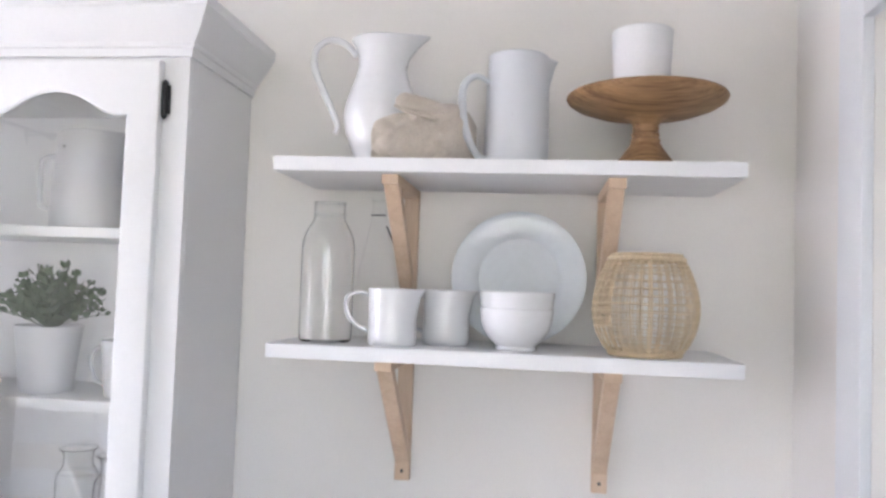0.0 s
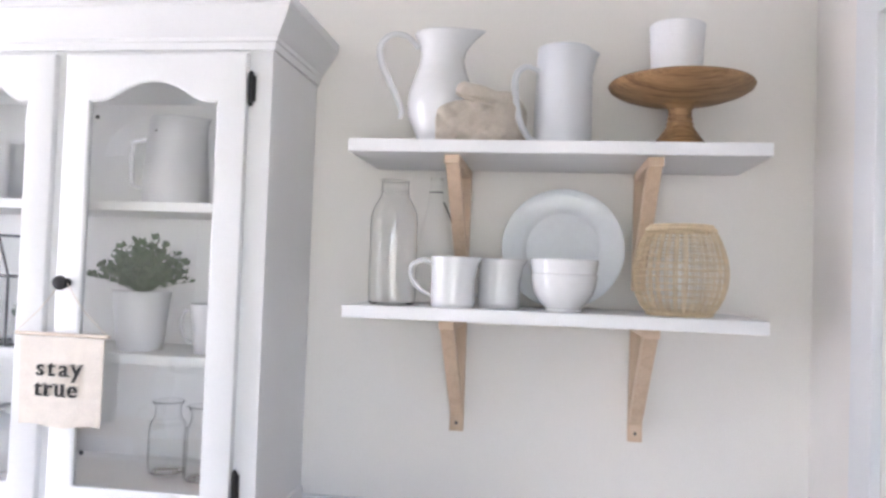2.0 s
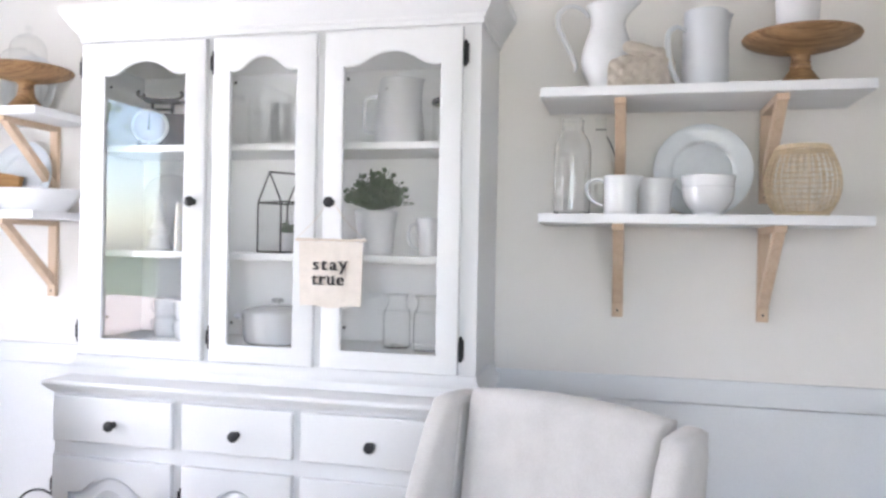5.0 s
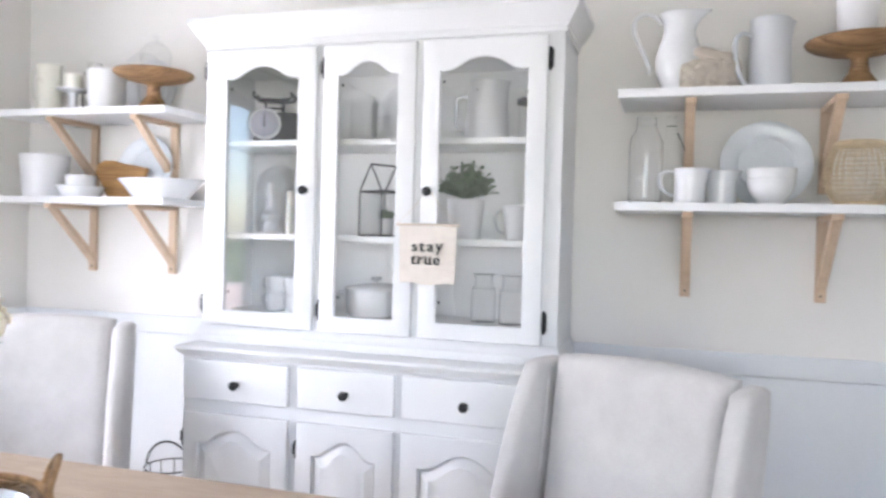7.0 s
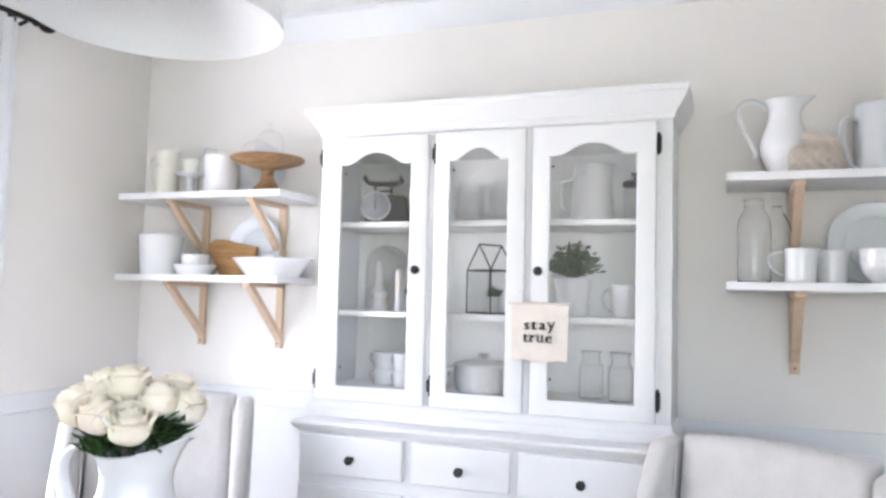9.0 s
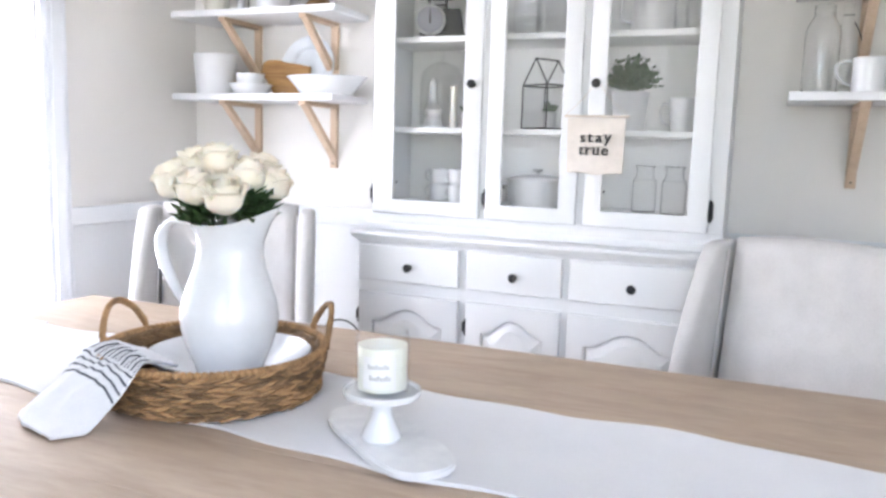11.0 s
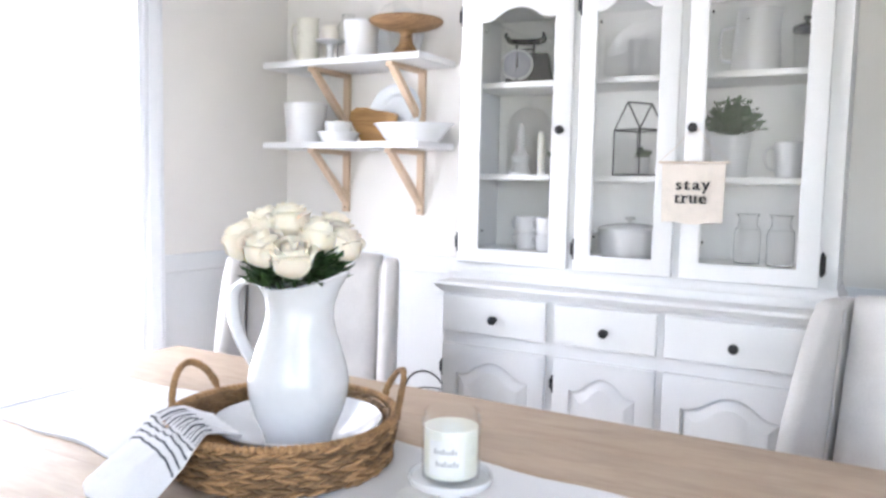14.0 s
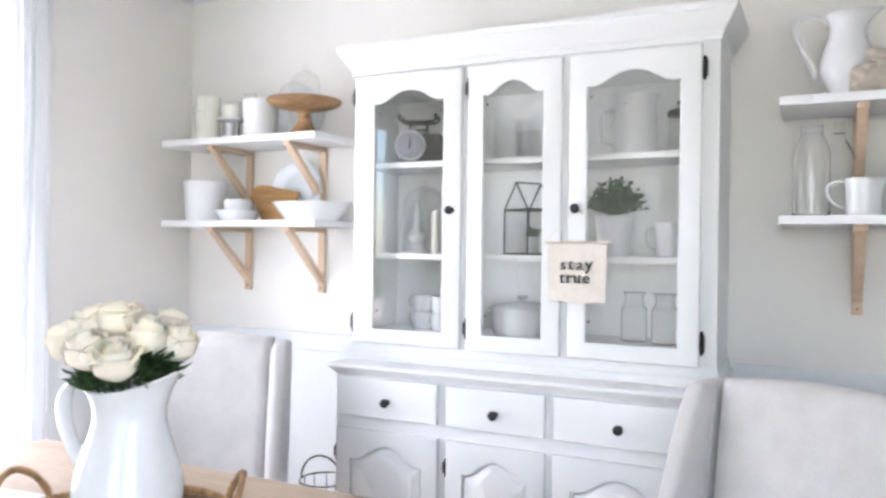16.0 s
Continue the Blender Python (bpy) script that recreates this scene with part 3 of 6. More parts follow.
bm = bmesh.new()
crown(bm, HX0, HX1, HF, HB, [(-0.01, 2.0555), (0.006, 2.0555), (0.008, 2.072), (0.012, 2.074), (0.013, 2.083), (0.018, 2.088), (0.03, 2.104),
                             (0.045, 2.128), (0.052, 2.142), (0.055, 2.144), (0.056, 2.165), (0.04, 2.168), (-0.2, 2.168)])
part("crown_moulding", bm, HUTCH, hutch, world=True, smooth=25)
bm = bmesh.new()
box(bm, HX0, HX1, HF, HB, 2.056, 2.16)
part("top_board", bm, HUTCH, hutch, world=True)
bm = bmesh.new()   # foot moulding of the upper case, spreading on to the counter
crown(bm, HX0, HX1, HF, HB, [(0.0, 1.006), (0.004, 1.004), (0.006, 0.99), (0.014, 0.975), (0.022, 0.968), (0.023, 0.942), (-0.02, 0.942)])
part("foot_moulding", bm, HUTCH, hutch, world=True, smooth=25)
# lower case
LX0, LX1, LF = -1.852, -0.512, 1.385
bm = bmesh.new()
crown(bm, LX0, LX1, LF, 1.795, [(-0.3, 0.941), (0.024, 0.941), (0.03, 0.938), (0.033, 0.932), (0.031, 0.926), (0.024, 0.920), (0.02, 0.912), (0.01, 0.906), (0.006, 0.898), (-0.01, 0.898)])
part("countertop", bm, HUTCH, hutch, world=True, smooth=25)
bm = bmesh.new()
box(bm, LX0 + 0.01, LX1 - 0.01, LF + 0.01, 1.795, 0.911, 0.9385)
part("top_core", bm, HUTCH, hutch, world=True)
bm = bmesh.new()
box(bm, LX0, LX1, LF, 1.79, 0.09, 0.91)
box(bm, LX0 + 0.02, LX1 - 0.02, LF + 0.04, 1.79, 0.0, 0.09)
part("lower_case", bm, HUTCH, hutch, world=True)
LOWER = [(-1.846, -1.420), (-1.384, -1.020), (-0.992, -0.556)]
for k, (x0, x1) in enumerate(LOWER):
    dw = new("drawer")
    dw.parent, dw.location = hutch, Vector(((x0 + x1) / 2, LF, 0.82)) - spot(hutch)
    bm = bmesh.new()
    box(bm, x0, x1, LF - 0.02, LF - 0.0005, 0.748, 0.893, 0.005, 3)
    part("drawer_front", bm, HUTCH, dw, world=True)
    handle_knob(dw, (-1.623, -1.197, -0.77)[k], LF - 0.02, 0.811)
    cd = new("panel_door")
    cd.parent, cd.location = hutch, Vector(((x0 + x1) / 2, LF, 0.4)) - spot(hutch)
    g0, g1, zs, h = x0 + 0.062, x1 - 0.062, 0.588, 0.056
    y0, y1 = LF - 0.02, LF - 0.0005
    bm = bmesh.new()
    arched_frame(bm, x0, x1, 0.11, 0.70, g0, g1, 0.18, zs, h, y0, y1)
    part("door_frame", bm, HUTCH, cd, world=True, smooth=30)

    def field(d, y):
        n = 30
        a, b = g0 + d, g1 - d
        return [(a, y, 0.18 + d), (b, y, 0.18 + d)] + [(b + (a - b) * i / n, y, zs - d + h * bell(2 * i / n - 1)) for i in range(n + 1)]
    bm = bmesh.new()
    rings(bm, [field(0.0, y1 - 0.003), field(0.006, y1 - 0.003), field(0.010, y1 - 0.009), field(0.034, y0 - 0.001), field(0.038, y0 - 0.003)], True, False, True)
    part("raised_panel", bm, HUTCH, cd, world=True, smooth=25)
    hx = (x0 - 0.008, x0 - 0.008, x1 + 0.004)[k]
    for z in (0.60, 0.22):
        hinge(cd, hx, LF - 0.003, z, 0.055)

# ---- wall shelves and brackets ----


def bracket(x, ztop, depth, group):
    """Raw birch bracket: wall leg, arm under the shelf, slanting brace."""
    b = thing("shelf_bracket", (x, YN, ztop), "raw birch wooden bracket with a slanting brace under a shelf", "bracket", group)
    w = 0.017
    bm = bmesh.new()
    box(bm, -w, w, -0.019, -0.0005, -0.293, -0.0005, 0.002)
    part("wall_leg", bm, BIRCH, b)
    bm = bmesh.new()
    box(bm, -w, w, -depth, -0.0195, -0.02, -0.0005, 0.002)
    part("arm", bm, BIRCH, b)
    bm = bmesh.new()
    o = [(-depth + 0.014, -0.0205), (-depth + 0.048, -0.0205), (-0.0195, -0.215), (-0.0195, -0.25), (-0.024, -0.25)]
    prism(bm, o, lambda u, v, q: (-w + 0.002 + q, u, v), 2 * w - 0.004)
    part("brace", bm, BIRCH, b)
    bm = bmesh.new()
    lathe(bm, [(0, 0), (0.004, 0), (0.004, 0.002), (0, 0.0025)], 10)
    bmesh.ops.rotate(bm, verts=bm.verts, cent=(0, 0, 0), matrix=Matrix.Rotation(radians(90), 3, "X"))
    bmesh.ops.translate(bm, verts=bm.verts, vec=(0, -0.019, -0.272))
    part("screw", bm, DARKG, b, "small screw head")
    return b


def board(x0, x1, ztop, label):
    th = thing("wall_shelf", ((x0 + x1) / 2, YN, ztop), label, "shelf", "white wall shelves")
    h = (x1 - x0) / 2
    bm = bmesh.new()
    box(bm, -h, h, -0.307, -0.0005, -0.028, 0, 0.0015)
    part("board", bm, SHELF, th)
    bm = bmesh.new()
    box(bm, -h, h, -0.309, -0.3072, -0.0277, -0.0003, 0.0006)
    part("edge_band", bm, SHELF, th)
    return th


RT, RB, LT, LB = 1.864, 1.495, 1.857, 1.491
board(-0.322, 0.580, RT, "white laminate wall shelf with pitchers and a wooden cake stand")
board(-0.322, 0.580, RB, "white laminate wall shelf with mugs, bottles and a plate")
board(-2.925, -2.073, LT, "white laminate wall shelf with white crockery and a cake stand")
board(-2.925, -2.073, LB, "white laminate wall shelf with a crock and bowls")
for x in (-0.092, 0.349):
    bracket(x, RT - 0.028, 0.283, "brackets east of the hutch")
    bracket(x, RB - 0.028, 0.283, "brackets east of the hutch")
for x in (-2.664, -2.240):
    bracket(x, LT - 0.028, 0.283, "brackets west of the hutch")
    bracket(x, LB - 0.028, 0.283, "brackets west of the hutch")

# ---- dining table ----
TX0, TX1, TY0, TY1, TZ = -2.395, 0.02, -0.70, 0.552, 0.76
table = thing("dining_table", ((TX0 + TX1) / 2, (TY0 + TY1) / 2, 0), "pale washed oak dining table with thick legs", "dining table")
edges = [TY0, TY0 + 0.21, TY0 + 0.42, TY0 + 0.63, TY0 + 0.84, TY0 + 1.04, TY1]
for a, b in zip(edges, edges[1:]):
    bm = bmesh.new()
    box(bm, TX0, TX1, a + 0.0001, b - 0.0001, TZ - 0.038, TZ, 0.0012)
    part("top_board", bm, OAK, table, world=True)
bm = bmesh.new()
box(bm, TX0 + 0.12, TX1 - 0.12, TY0 + 0.12, TY0 + 0.145, 0.62, TZ - 0.039)
box(bm, TX0 + 0.12, TX1 - 0.12, TY1 - 0.145, TY1 - 0.12, 0.62, TZ - 0.039)
box(bm, TX0 + 0.12, TX0 + 0.145, TY0 + 0.145, TY1 - 0.145, 0.62, TZ - 0.039)
box(bm, TX1 - 0.145, TX1 - 0.12, TY0 + 0.145, TY1 - 0.145, 0.62, TZ - 0.039)
part("apron", bm, OAK, table, world=True)
for x in (TX0 + 0.11, TX1 - 0.2):
    for y in (TY0 + 0.11, TY1 - 0.2):
        bm = bmesh.new()
        box(bm, x, x + 0.09, y, y + 0.09, 0, 0.6195, 0.005)
        part("leg", bm, OAK, table, world=True)

# ---- upholstered wing chairs ----


def wing_chair():
    ch = thing("dining_chair", (0, 0, 0), "oatmeal linen upholstered wingback dining chair pulled up to the table", "chair", "chairs at the table")
    # seen from the table: the back leans away (+y); local y=0 at the back's front face
    def pad(name, x0, x1, y0, y1, z0, z1, r, lean=0.0, crownz=0.0, label=""):
        bm = bmesh.new()
        nx, nz = 14, 14
        def shell(y, inset):
            out = []
            for k in range(nz + 1):
                v = k / nz
                row = []
                for i in range(nx + 1):
                    u = i / nx
                    x = x0 + inset + (x1 - x0 - 2 * inset) * u
                    zt = z1 + crownz * (1 - (2 * u - 1) ** 2)
                    z = z0 + inset + (zt - z0 - 2 * inset) * v
                    row.append((x, y + lean * (z - z0), z))
                out.append(row)
            return out
        faces = [shell(y0, r), shell(y1, r)]
        grids = []
        for g in faces:
            vs = [[bm.verts.new(p) for p in row] for row in g]
            grids.append(vs)
            for a, b in zip(vs, vs[1:]):
                for i in range(nx):
                    bm.faces.new((a[i], a[i + 1], b[i + 1], b[i]))
        def border(vs):
            return vs[0][:-1] + [row[-1] for row in vs[:-1]] + vs[-1][:0:-1] + [row[0] for row in vs[:0:-1]]
        b0, b1 = border(grids[0]), border(grids[1])
        mids = []
        for f in (0.25, 0.5, 0.75):
            out = shell(y0 + (y1 - y0) * f, r * (1 - math.sin(math.pi * f)) * 0.9)
            vs = [[bm.verts.new(p) for p in row] for row in out]
            mids.append(border(vs))
            keep = set(mids[-1])
            for row in vs:
                for w in row:
                    if w not in keep:
                        bm.verts.remove(w)
        seq = [b0] + mids + [b1]
        n = len(b0)
        for a, b in zip(seq, seq[1:]):
            for i in range(n):
                j = (i + 1) % n
                bm.faces.new((a[i], a[j], b[j], b[i]))
        return part(name, bm, LINEN, ch, label, smooth=70)
    pad("backrest", -0.262, 0.262, 0.0, 0.10, 0.44, 1.035, 0.02, 0.13, 0.018)
    pad("seat", -0.29, 0.29, -0.50, 0.03, 0.36, 0.49, 0.03, 0.0, 0.012)
    for s in (-1, 1):
        bm = bmesh.new()
        loops = []
        nz = 24
        for k in range(nz + 1):
            v = k / nz
            z = 0.46 + 0.575 * v
            lean = 0.13 * (z - 0.44)
            fwd = 0.05 + 0.10 * (1 - v) ** 1.25 + 0.03 * math.sin(math.pi * v)
            flare = 0.006 + 0.01 * (1 - v) ** 0.8
            e = 1.0 if k < nz - 2 else (0.93 if k < nz else 0.6)
            xi, w = 0.262, 0.064
            y_f, y_b = -fwd + lean, 0.105 + lean
            lp = []
            for i in range(16):
                a = 2 * math.pi * i / 16
                ca, sa = math.cos(a), math.sin(a)
                px = abs(ca) ** 0.5 * (1 if ca > 0 else -1)
                py = abs(sa) ** 0.35 * (1 if sa > 0 else -1)
                yy = (y_f + y_b) / 2 + py * (y_b - y_f) / 2 * e
                toward = (y_b - yy) / (y_b - y_f)
                xx = xi + w / 2 + flare * toward + px * w / 2 * e
                lp.append((s * xx, yy, z - (0.012 if k == nz else 0)))
            loops.append(lp)
        rings(bm, loops, True, True, True)
        part("wing", bm, LINEN, ch, smooth=70)
        for y in (-0.44, 0.06):
            bm = bmesh.new()
            box(bm, s * 0.25 - 0.02, s * 0.25 + 0.02, y - 0.02, y + 0.02, 0, 0.375, 0.004)
            part("leg", bm, ACACIA, ch, "dark wooden leg")
    # seam piping between the back and the wings
    for s in (-1, 1):
        bm = bmesh.new()
        tube(bm, [(s * 0.262, -0.004 + 0.13 * (z - 0.44), z) for z in [0.5 + 0.05 * i for i in range(11)]], 0.004, 6)
        part("piping", bm, LINEN, ch)
    return ch


chair = wing_chair()
chair.matrix_basis = pose(-0.252, 0.943, 0, 0, 0, -26.7)
copy_thing(chair, pose(-2.24, 1.033, 0, 0, 0, 27))

# ---- crockery and other things ----


def at_z(bm, x, y, z):
    bmesh.ops.translate(bm, verts=bm.verts, vec=(x, y, z))


def spout(lip_z, reach, drop_z, width=0.5, raise_by=0.0):
    """A bend for lathe(): draws the rim out to +x into a pouring lip."""
    def f(p, a):
        k = max(0.0, (p.z - drop_z) / (lip_z - drop_z))
        w = math.exp(-(min(a, 2 * math.pi - a) / width) ** 2)
        p.x += reach * k * k * w
        p.y *= 1 - 0.35 * k * k * w
        p.z += raise_by * k * k * w
        return p
    return f


def jug(name, at, outline, t, handle, lip, material, label, category="pitcher", turn=0, hr=0.008, group="", n=44, strap=1.0):
    th = thing(name, at, label, category, group, turn=turn)
    bm = bmesh.new()
    lathe(bm, wall_of(outline, t), n, bend=lip)
    part("body", bm, material, th)
    if handle:
        bm = bmesh.new()
        pts = smooth_path(handle, 6)
        tube(bm, pts, [hr * (1.15 - 0.4 * abs(2 * i / (len(pts) - 1) - 1) ** 2 + 0.25 * (i < 2)) for i in range(len(pts))], 10, flat=0.75)
        bmesh.ops.scale(bm, verts=bm.verts, vec=(1, strap, 1))
        part("handle", bm, material, th)
    return th


IRONSTONE = [(0.048, 0), (0.053, 0.004), (0.052, 0.012), (0.058, 0.03), (0.073, 0.065), (0.0785, 0.095), (0.0765, 0.12), (0.068, 0.15),
             (0.057, 0.18), (0.0505, 0.205), (0.051, 0.226), (0.057, 0.246), (0.064, 0.258), (0.067, 0.262)]
jug("pitcher", (-0.134, 1.636, RT), IRONSTONE, 0.004,
    [(-0.056, 0, 0.235), (-0.085, 0, 0.262), (-0.12, 0, 0.268), (-0.148, 0, 0.245), (-0.147, 0, 0.205), (-0.125, 0, 0.155), (-0.105, 0, 0.115), (-0.093, 0, 0.085), (-0.098, 0, 0.068)],
    spout(0.262, 0.032, 0.2, 0.85, 0.01), CERAMIC, "glossy white ironstone pitcher with a tall scrolled handle")
jug("pitcher", (0.150, 1.66, RT), [(0.063, 0), (0.0665, 0.004), (0.0672, 0.03), (0.0665, 0.1), (0.0645, 0.17), (0.0625, 0.225), (0.0625, 0.235)], 0.004,
    [(-0.062, 0, 0.178), (-0.093, 0, 0.187), (-0.118, 0, 0.165), (-0.12, 0, 0.12), (-0.109, 0, 0.065), (-0.085, 0, 0.024), (-0.064, 0, 0.018)],
    spout(0.235, 0.028, 0.15, 0.32, 0.002), GREYWARE, "straight pale grey stoneware pitcher with a loop handle", turn=24)

# quilted oven mitt lying between the pitchers
mit = thing("oven_mitt", (-0.022, 1.582, RT), "beige quilted cotton oven mitt folded on the shelf", "oven mitt")


def mitt_mid(x):
    return 0.36 * x + 7.0 * max(0.0, x) ** 2


def mitt_body(bm, n=44, m=36):
    """A soft flat slab on its long edge, higher behind, with stitched diamonds."""
    top = smooth_path([(-0.108, 0, 0.06), (-0.098, 0, 0.078), (-0.06, 0, 0.094), (-0.01, 0, 0.104), (0.03, 0, 0.124), (0.06, 0, 0.124), (0.088, 0, 0.1)], 6)
    loops = []
    for k, p in enumerate(top):
        u = k / (len(top) - 1)
        end = min(1.0, (min(u, 1 - u) / 0.09 + 0.06)) ** 0.5
        lp = []
        for i in range(n):
            a = 2 * math.pi * i / n
            ca, sa = math.cos(a), math.sin(a)
            h = p.z * (0.88 + 0.12 * end) / 2
            z = h + h * abs(ca) ** 0.62 * (1 if ca > 0 else -1)
            q = 0.68 + 0.5 * abs(math.sin(72 * (p.x + z))) * abs(math.sin(72 * (p.x - z))) + 0.35 * noise.noise(Vector((22 * p.x, 3, 22 * z)))
            y = mitt_mid(p.x) + 0.027 * end * abs(sa) ** 0.8 * (1 if sa > 0 else -1) * q
            lp.append((p.x, y, z + 0.0005))
        loops.append(lp)
    rings(bm, loops, True, True, True)


bm = bmesh.new()
mitt_body(bm)
part("body", bm, MITT, mit)
bm = bmesh.new()
th_path = smooth_path([(-0.066, mitt_mid(-0.066) - 0.006, 0.119), (-0.045, mitt_mid(-0.045) - 0.008, 0.117), (-0.01, mitt_mid(-0.01) - 0.006, 0.113), (0.025, mitt_mid(0.025), 0.106), (0.045, mitt_mid(0.045), 0.098)], 6)
tube(bm, th_path, [0.0235 * min(1.0, (i + 0.25) / 5) ** 0.5 * (1 - 0.012 * i) for i in range(len(th_path))], 18, flat=0.8)
part("thumb", bm, MITT, mit)
bm = bmesh.new()
tube(bm, smooth_path([(x, mitt_mid(x) - 0.021 - 0.003 * (x < 0), z) for x, z in ((-0.064, 0.106), (-0.045, 0.096), (-0.015, 0.09), (0.015, 0.084), (0.04, 0.09))], 5), 0.003, 8)
part("seam", bm, MITT, mit)


def cake_stand(at, label):
    th = thing("cake_stand", at, label, "cake stand", "wooden cake stands")
    bm = bmesh.new()
    lathe(bm, [(0, 0.108), (0.03, 0.108), (0.07, 0.112), (0.11, 0.121), (0.143, 0.133), (0.157, 0.142), (0.161, 0.149), (0.158, 0.154), (0.14, 0.1545), (0.06, 0.152), (0, 0.152)], 56)
    part("plate", bm, ACACIA, th)
    bm = bmesh.new()
    lathe(bm, [(0, 0), (0.066, 0), (0.068, 0.006), (0.062, 0.014), (0.048, 0.03), (0.036, 0.047), (0.029, 0.058), (0.0305, 0.064), (0.0265, 0.068), (0.0285, 0.076),
               (0.0255, 0.08), (0.0265, 0.088), (0.026, 0.094), (0.032, 0.102), (0.045, 0.1085), (0, 0.1085)], 40)
    part("foot", bm, ACACIA, th)
    return th


cake_stand((0.412, 1.655, RT), "turned acacia wood cake stand carrying a white pot")
bm = bmesh.new()
lathe(bm, wall_of([(0.052, 0), (0.0545, 0.003), (0.0575, 0.05), (0.061, 0.12), (0.062, 0.131)], 0.004), 44)
single("candle_pot", bm, MATTE_WHITE, (0.402, 1.655, RT + 0.1545), "plain white tapered pot standing on the cake stand", "pot")


def glass_bottle(name, at, outline, t, label, category="bottle", seams=(), thin=False):
    th = thing(name, at, label, category)
    bm = bmesh.new()
    lathe(bm, [(0, 0)] + outline if thin else wall_of(outline, t * 0.6), 40)
    ob = part("body", bm, GLASSWARE if thin else BOTTLE_GLASS, th)
    ob.visible_shadow = False
    for r, z, q in seams:
        bm = bmesh.new()
        tube(bm, [(r * math.cos(a), r * math.sin(a), z) for a in (2 * math.pi * i / 36 for i in range(36))], q, 8, True)
        part("rim_bead", bm, GLASSWARE, th).visible_shadow = False
    return th


MILK = [(0.05, 0), (0.0545, 0.006), (0.0555, 0.02), (0.0555, 0.19), (0.054, 0.207), (0.049, 0.224), (0.041, 0.239), (0.034, 0.25), (0.032, 0.258), (0.032, 0.287)]
glass_bottle("milk_bottle", (-0.232, 1.625, RB), MILK, 0.003, "clear glass milk bottle with a beaded neck", seams=((0.0315, 0.263, 0.004), (0.032, 0.287, 0.004)))
swing = glass_bottle("swing_top_bottle", (-0.152, 1.742, RB), [(0.044, 0), (0.048, 0.006), (0.048, 0.09), (0.044, 0.14), (0.034, 0.19), (0.022, 0.24), (0.016, 0.275), (0.0155, 0.308)], 0.003,
                     "clear glass swing-top bottle with a wire bail", seams=((0.0165, 0.309, 0.003),), thin=True)
bm = bmesh.new()
tube(bm, smooth_path([(0.02, -0.01, 0.25), (0.034, -0.014, 0.22), (0.045, -0.016, 0.19), (0.047, -0.016, 0.175)], 5), 0.0022, 6)
tube(bm, [(-0.017, -0.005, 0.275), (0.017, -0.005, 0.275)], 0.0018, 6)
part("wire_bail", bm, DARKG, swing, "dark bent wire bail")

CREAMER = [(0.046, 0), (0.0485, 0.003), (0.0495, 0.012), (0.0485, 0.06), (0.049, 0.1), (0.051, 0.113)]
for x, y in ((-0.087, 1.605), (0.013, 1.685)):
    jug("creamer", (x, y, RB), CREAMER, 0.0035, [(-0.046, 0, 0.098), (-0.072, 0, 0.106), (-0.097, 0, 0.09), (-0.094, 0, 0.06), (-0.072, 0, 0.036), (-0.047, 0, 0.024)],
        spout(0.113, 0.016, 0.07, 0.5), CERAMIC, "glossy white ceramic creamer mug with a loop handle", "mug", hr=0.0052, group="creamers on the shelf")


def stood_plate(at, r, lean, material, label):
    bm = bmesh.new()
    prof = [(0, 0.004), (r * 0.5, 0.004), (r * 0.58, 0.001), (r * 0.62, 0.001), (r * 0.66, 0.008), (r * 0.7, 0.013), (r * 0.97, 0.021), (r, 0.0225), (r, 0.0255),
            (r * 0.96, 0.0255), (r * 0.7, 0.018), (r * 0.645, 0.014), (r * 0.6, 0.0075), (r * 0.5, 0.0075), (0, 0.0075)]
    lathe(bm, prof, 64)
    # dish side (+z) turned to the room (-y), top edge leaning to the wall
    bmesh.ops.rotate(bm, verts=bm.verts, cent=(0, 0, 0), matrix=Matrix.Rotation(radians(90 - lean), 3, "X"))
    lo = min(bm.verts, key=lambda v: v.co.z).co.copy()
    bmesh.ops.translate(bm, verts=bm.verts, vec=(0, -lo.y, -lo.z))
    return single("dinner_plate", bm, material, at, label, "plate", "plates on the shelves")


stood_plate((0.160, 1.752, RB), 0.149, 8, BLUEWARE, "pale blue-white porcelain dinner plate leaning on the wall")


def bowl(at, r, h, label, material=CERAMIC, group="", foot=0.55):
    bm = bmesh.new()
    o = [(r * foot, 0), (r * foot * 1.02, 0.006), (r * foot * 0.97, 0.008), (r * 0.72, h * 0.25), (r * 0.9, h * 0.5), (r * 0.975, h * 0.75), (r * 0.968, h * 0.82), (r * 0.99, h * 0.87), (r * 1.0, h)]
    lathe(bm, wall_of(o, 0.004), 48)
    return single("bowl", bm, material, at, label, "bowl", group)


bowl((0.163, 1.625, RB), 0.074, 0.082, "white ribbed ceramic bowl at the bottom of a stack", group="stacked bowls")
bowl((0.163, 1.625, RB + 0.0325), 0.076, 0.082, "white ribbed ceramic bowl nested in another", group="stacked bowls")

# woven rattan vase
vase = thing("rattan_vase", (0.413, 1.605, RB), "open-woven natural rattan lantern vase with a flat rim", "vase")
vase.scale = (0.93, 0.93, 0.95)


def vase_r(z):
    u = z / 0.205
    return 0.058 + 0.047 * math.sin(math.pi * min(1, u ** 0.85 * 0.96 + 0.02)) ** 0.75 + 0.008 * u


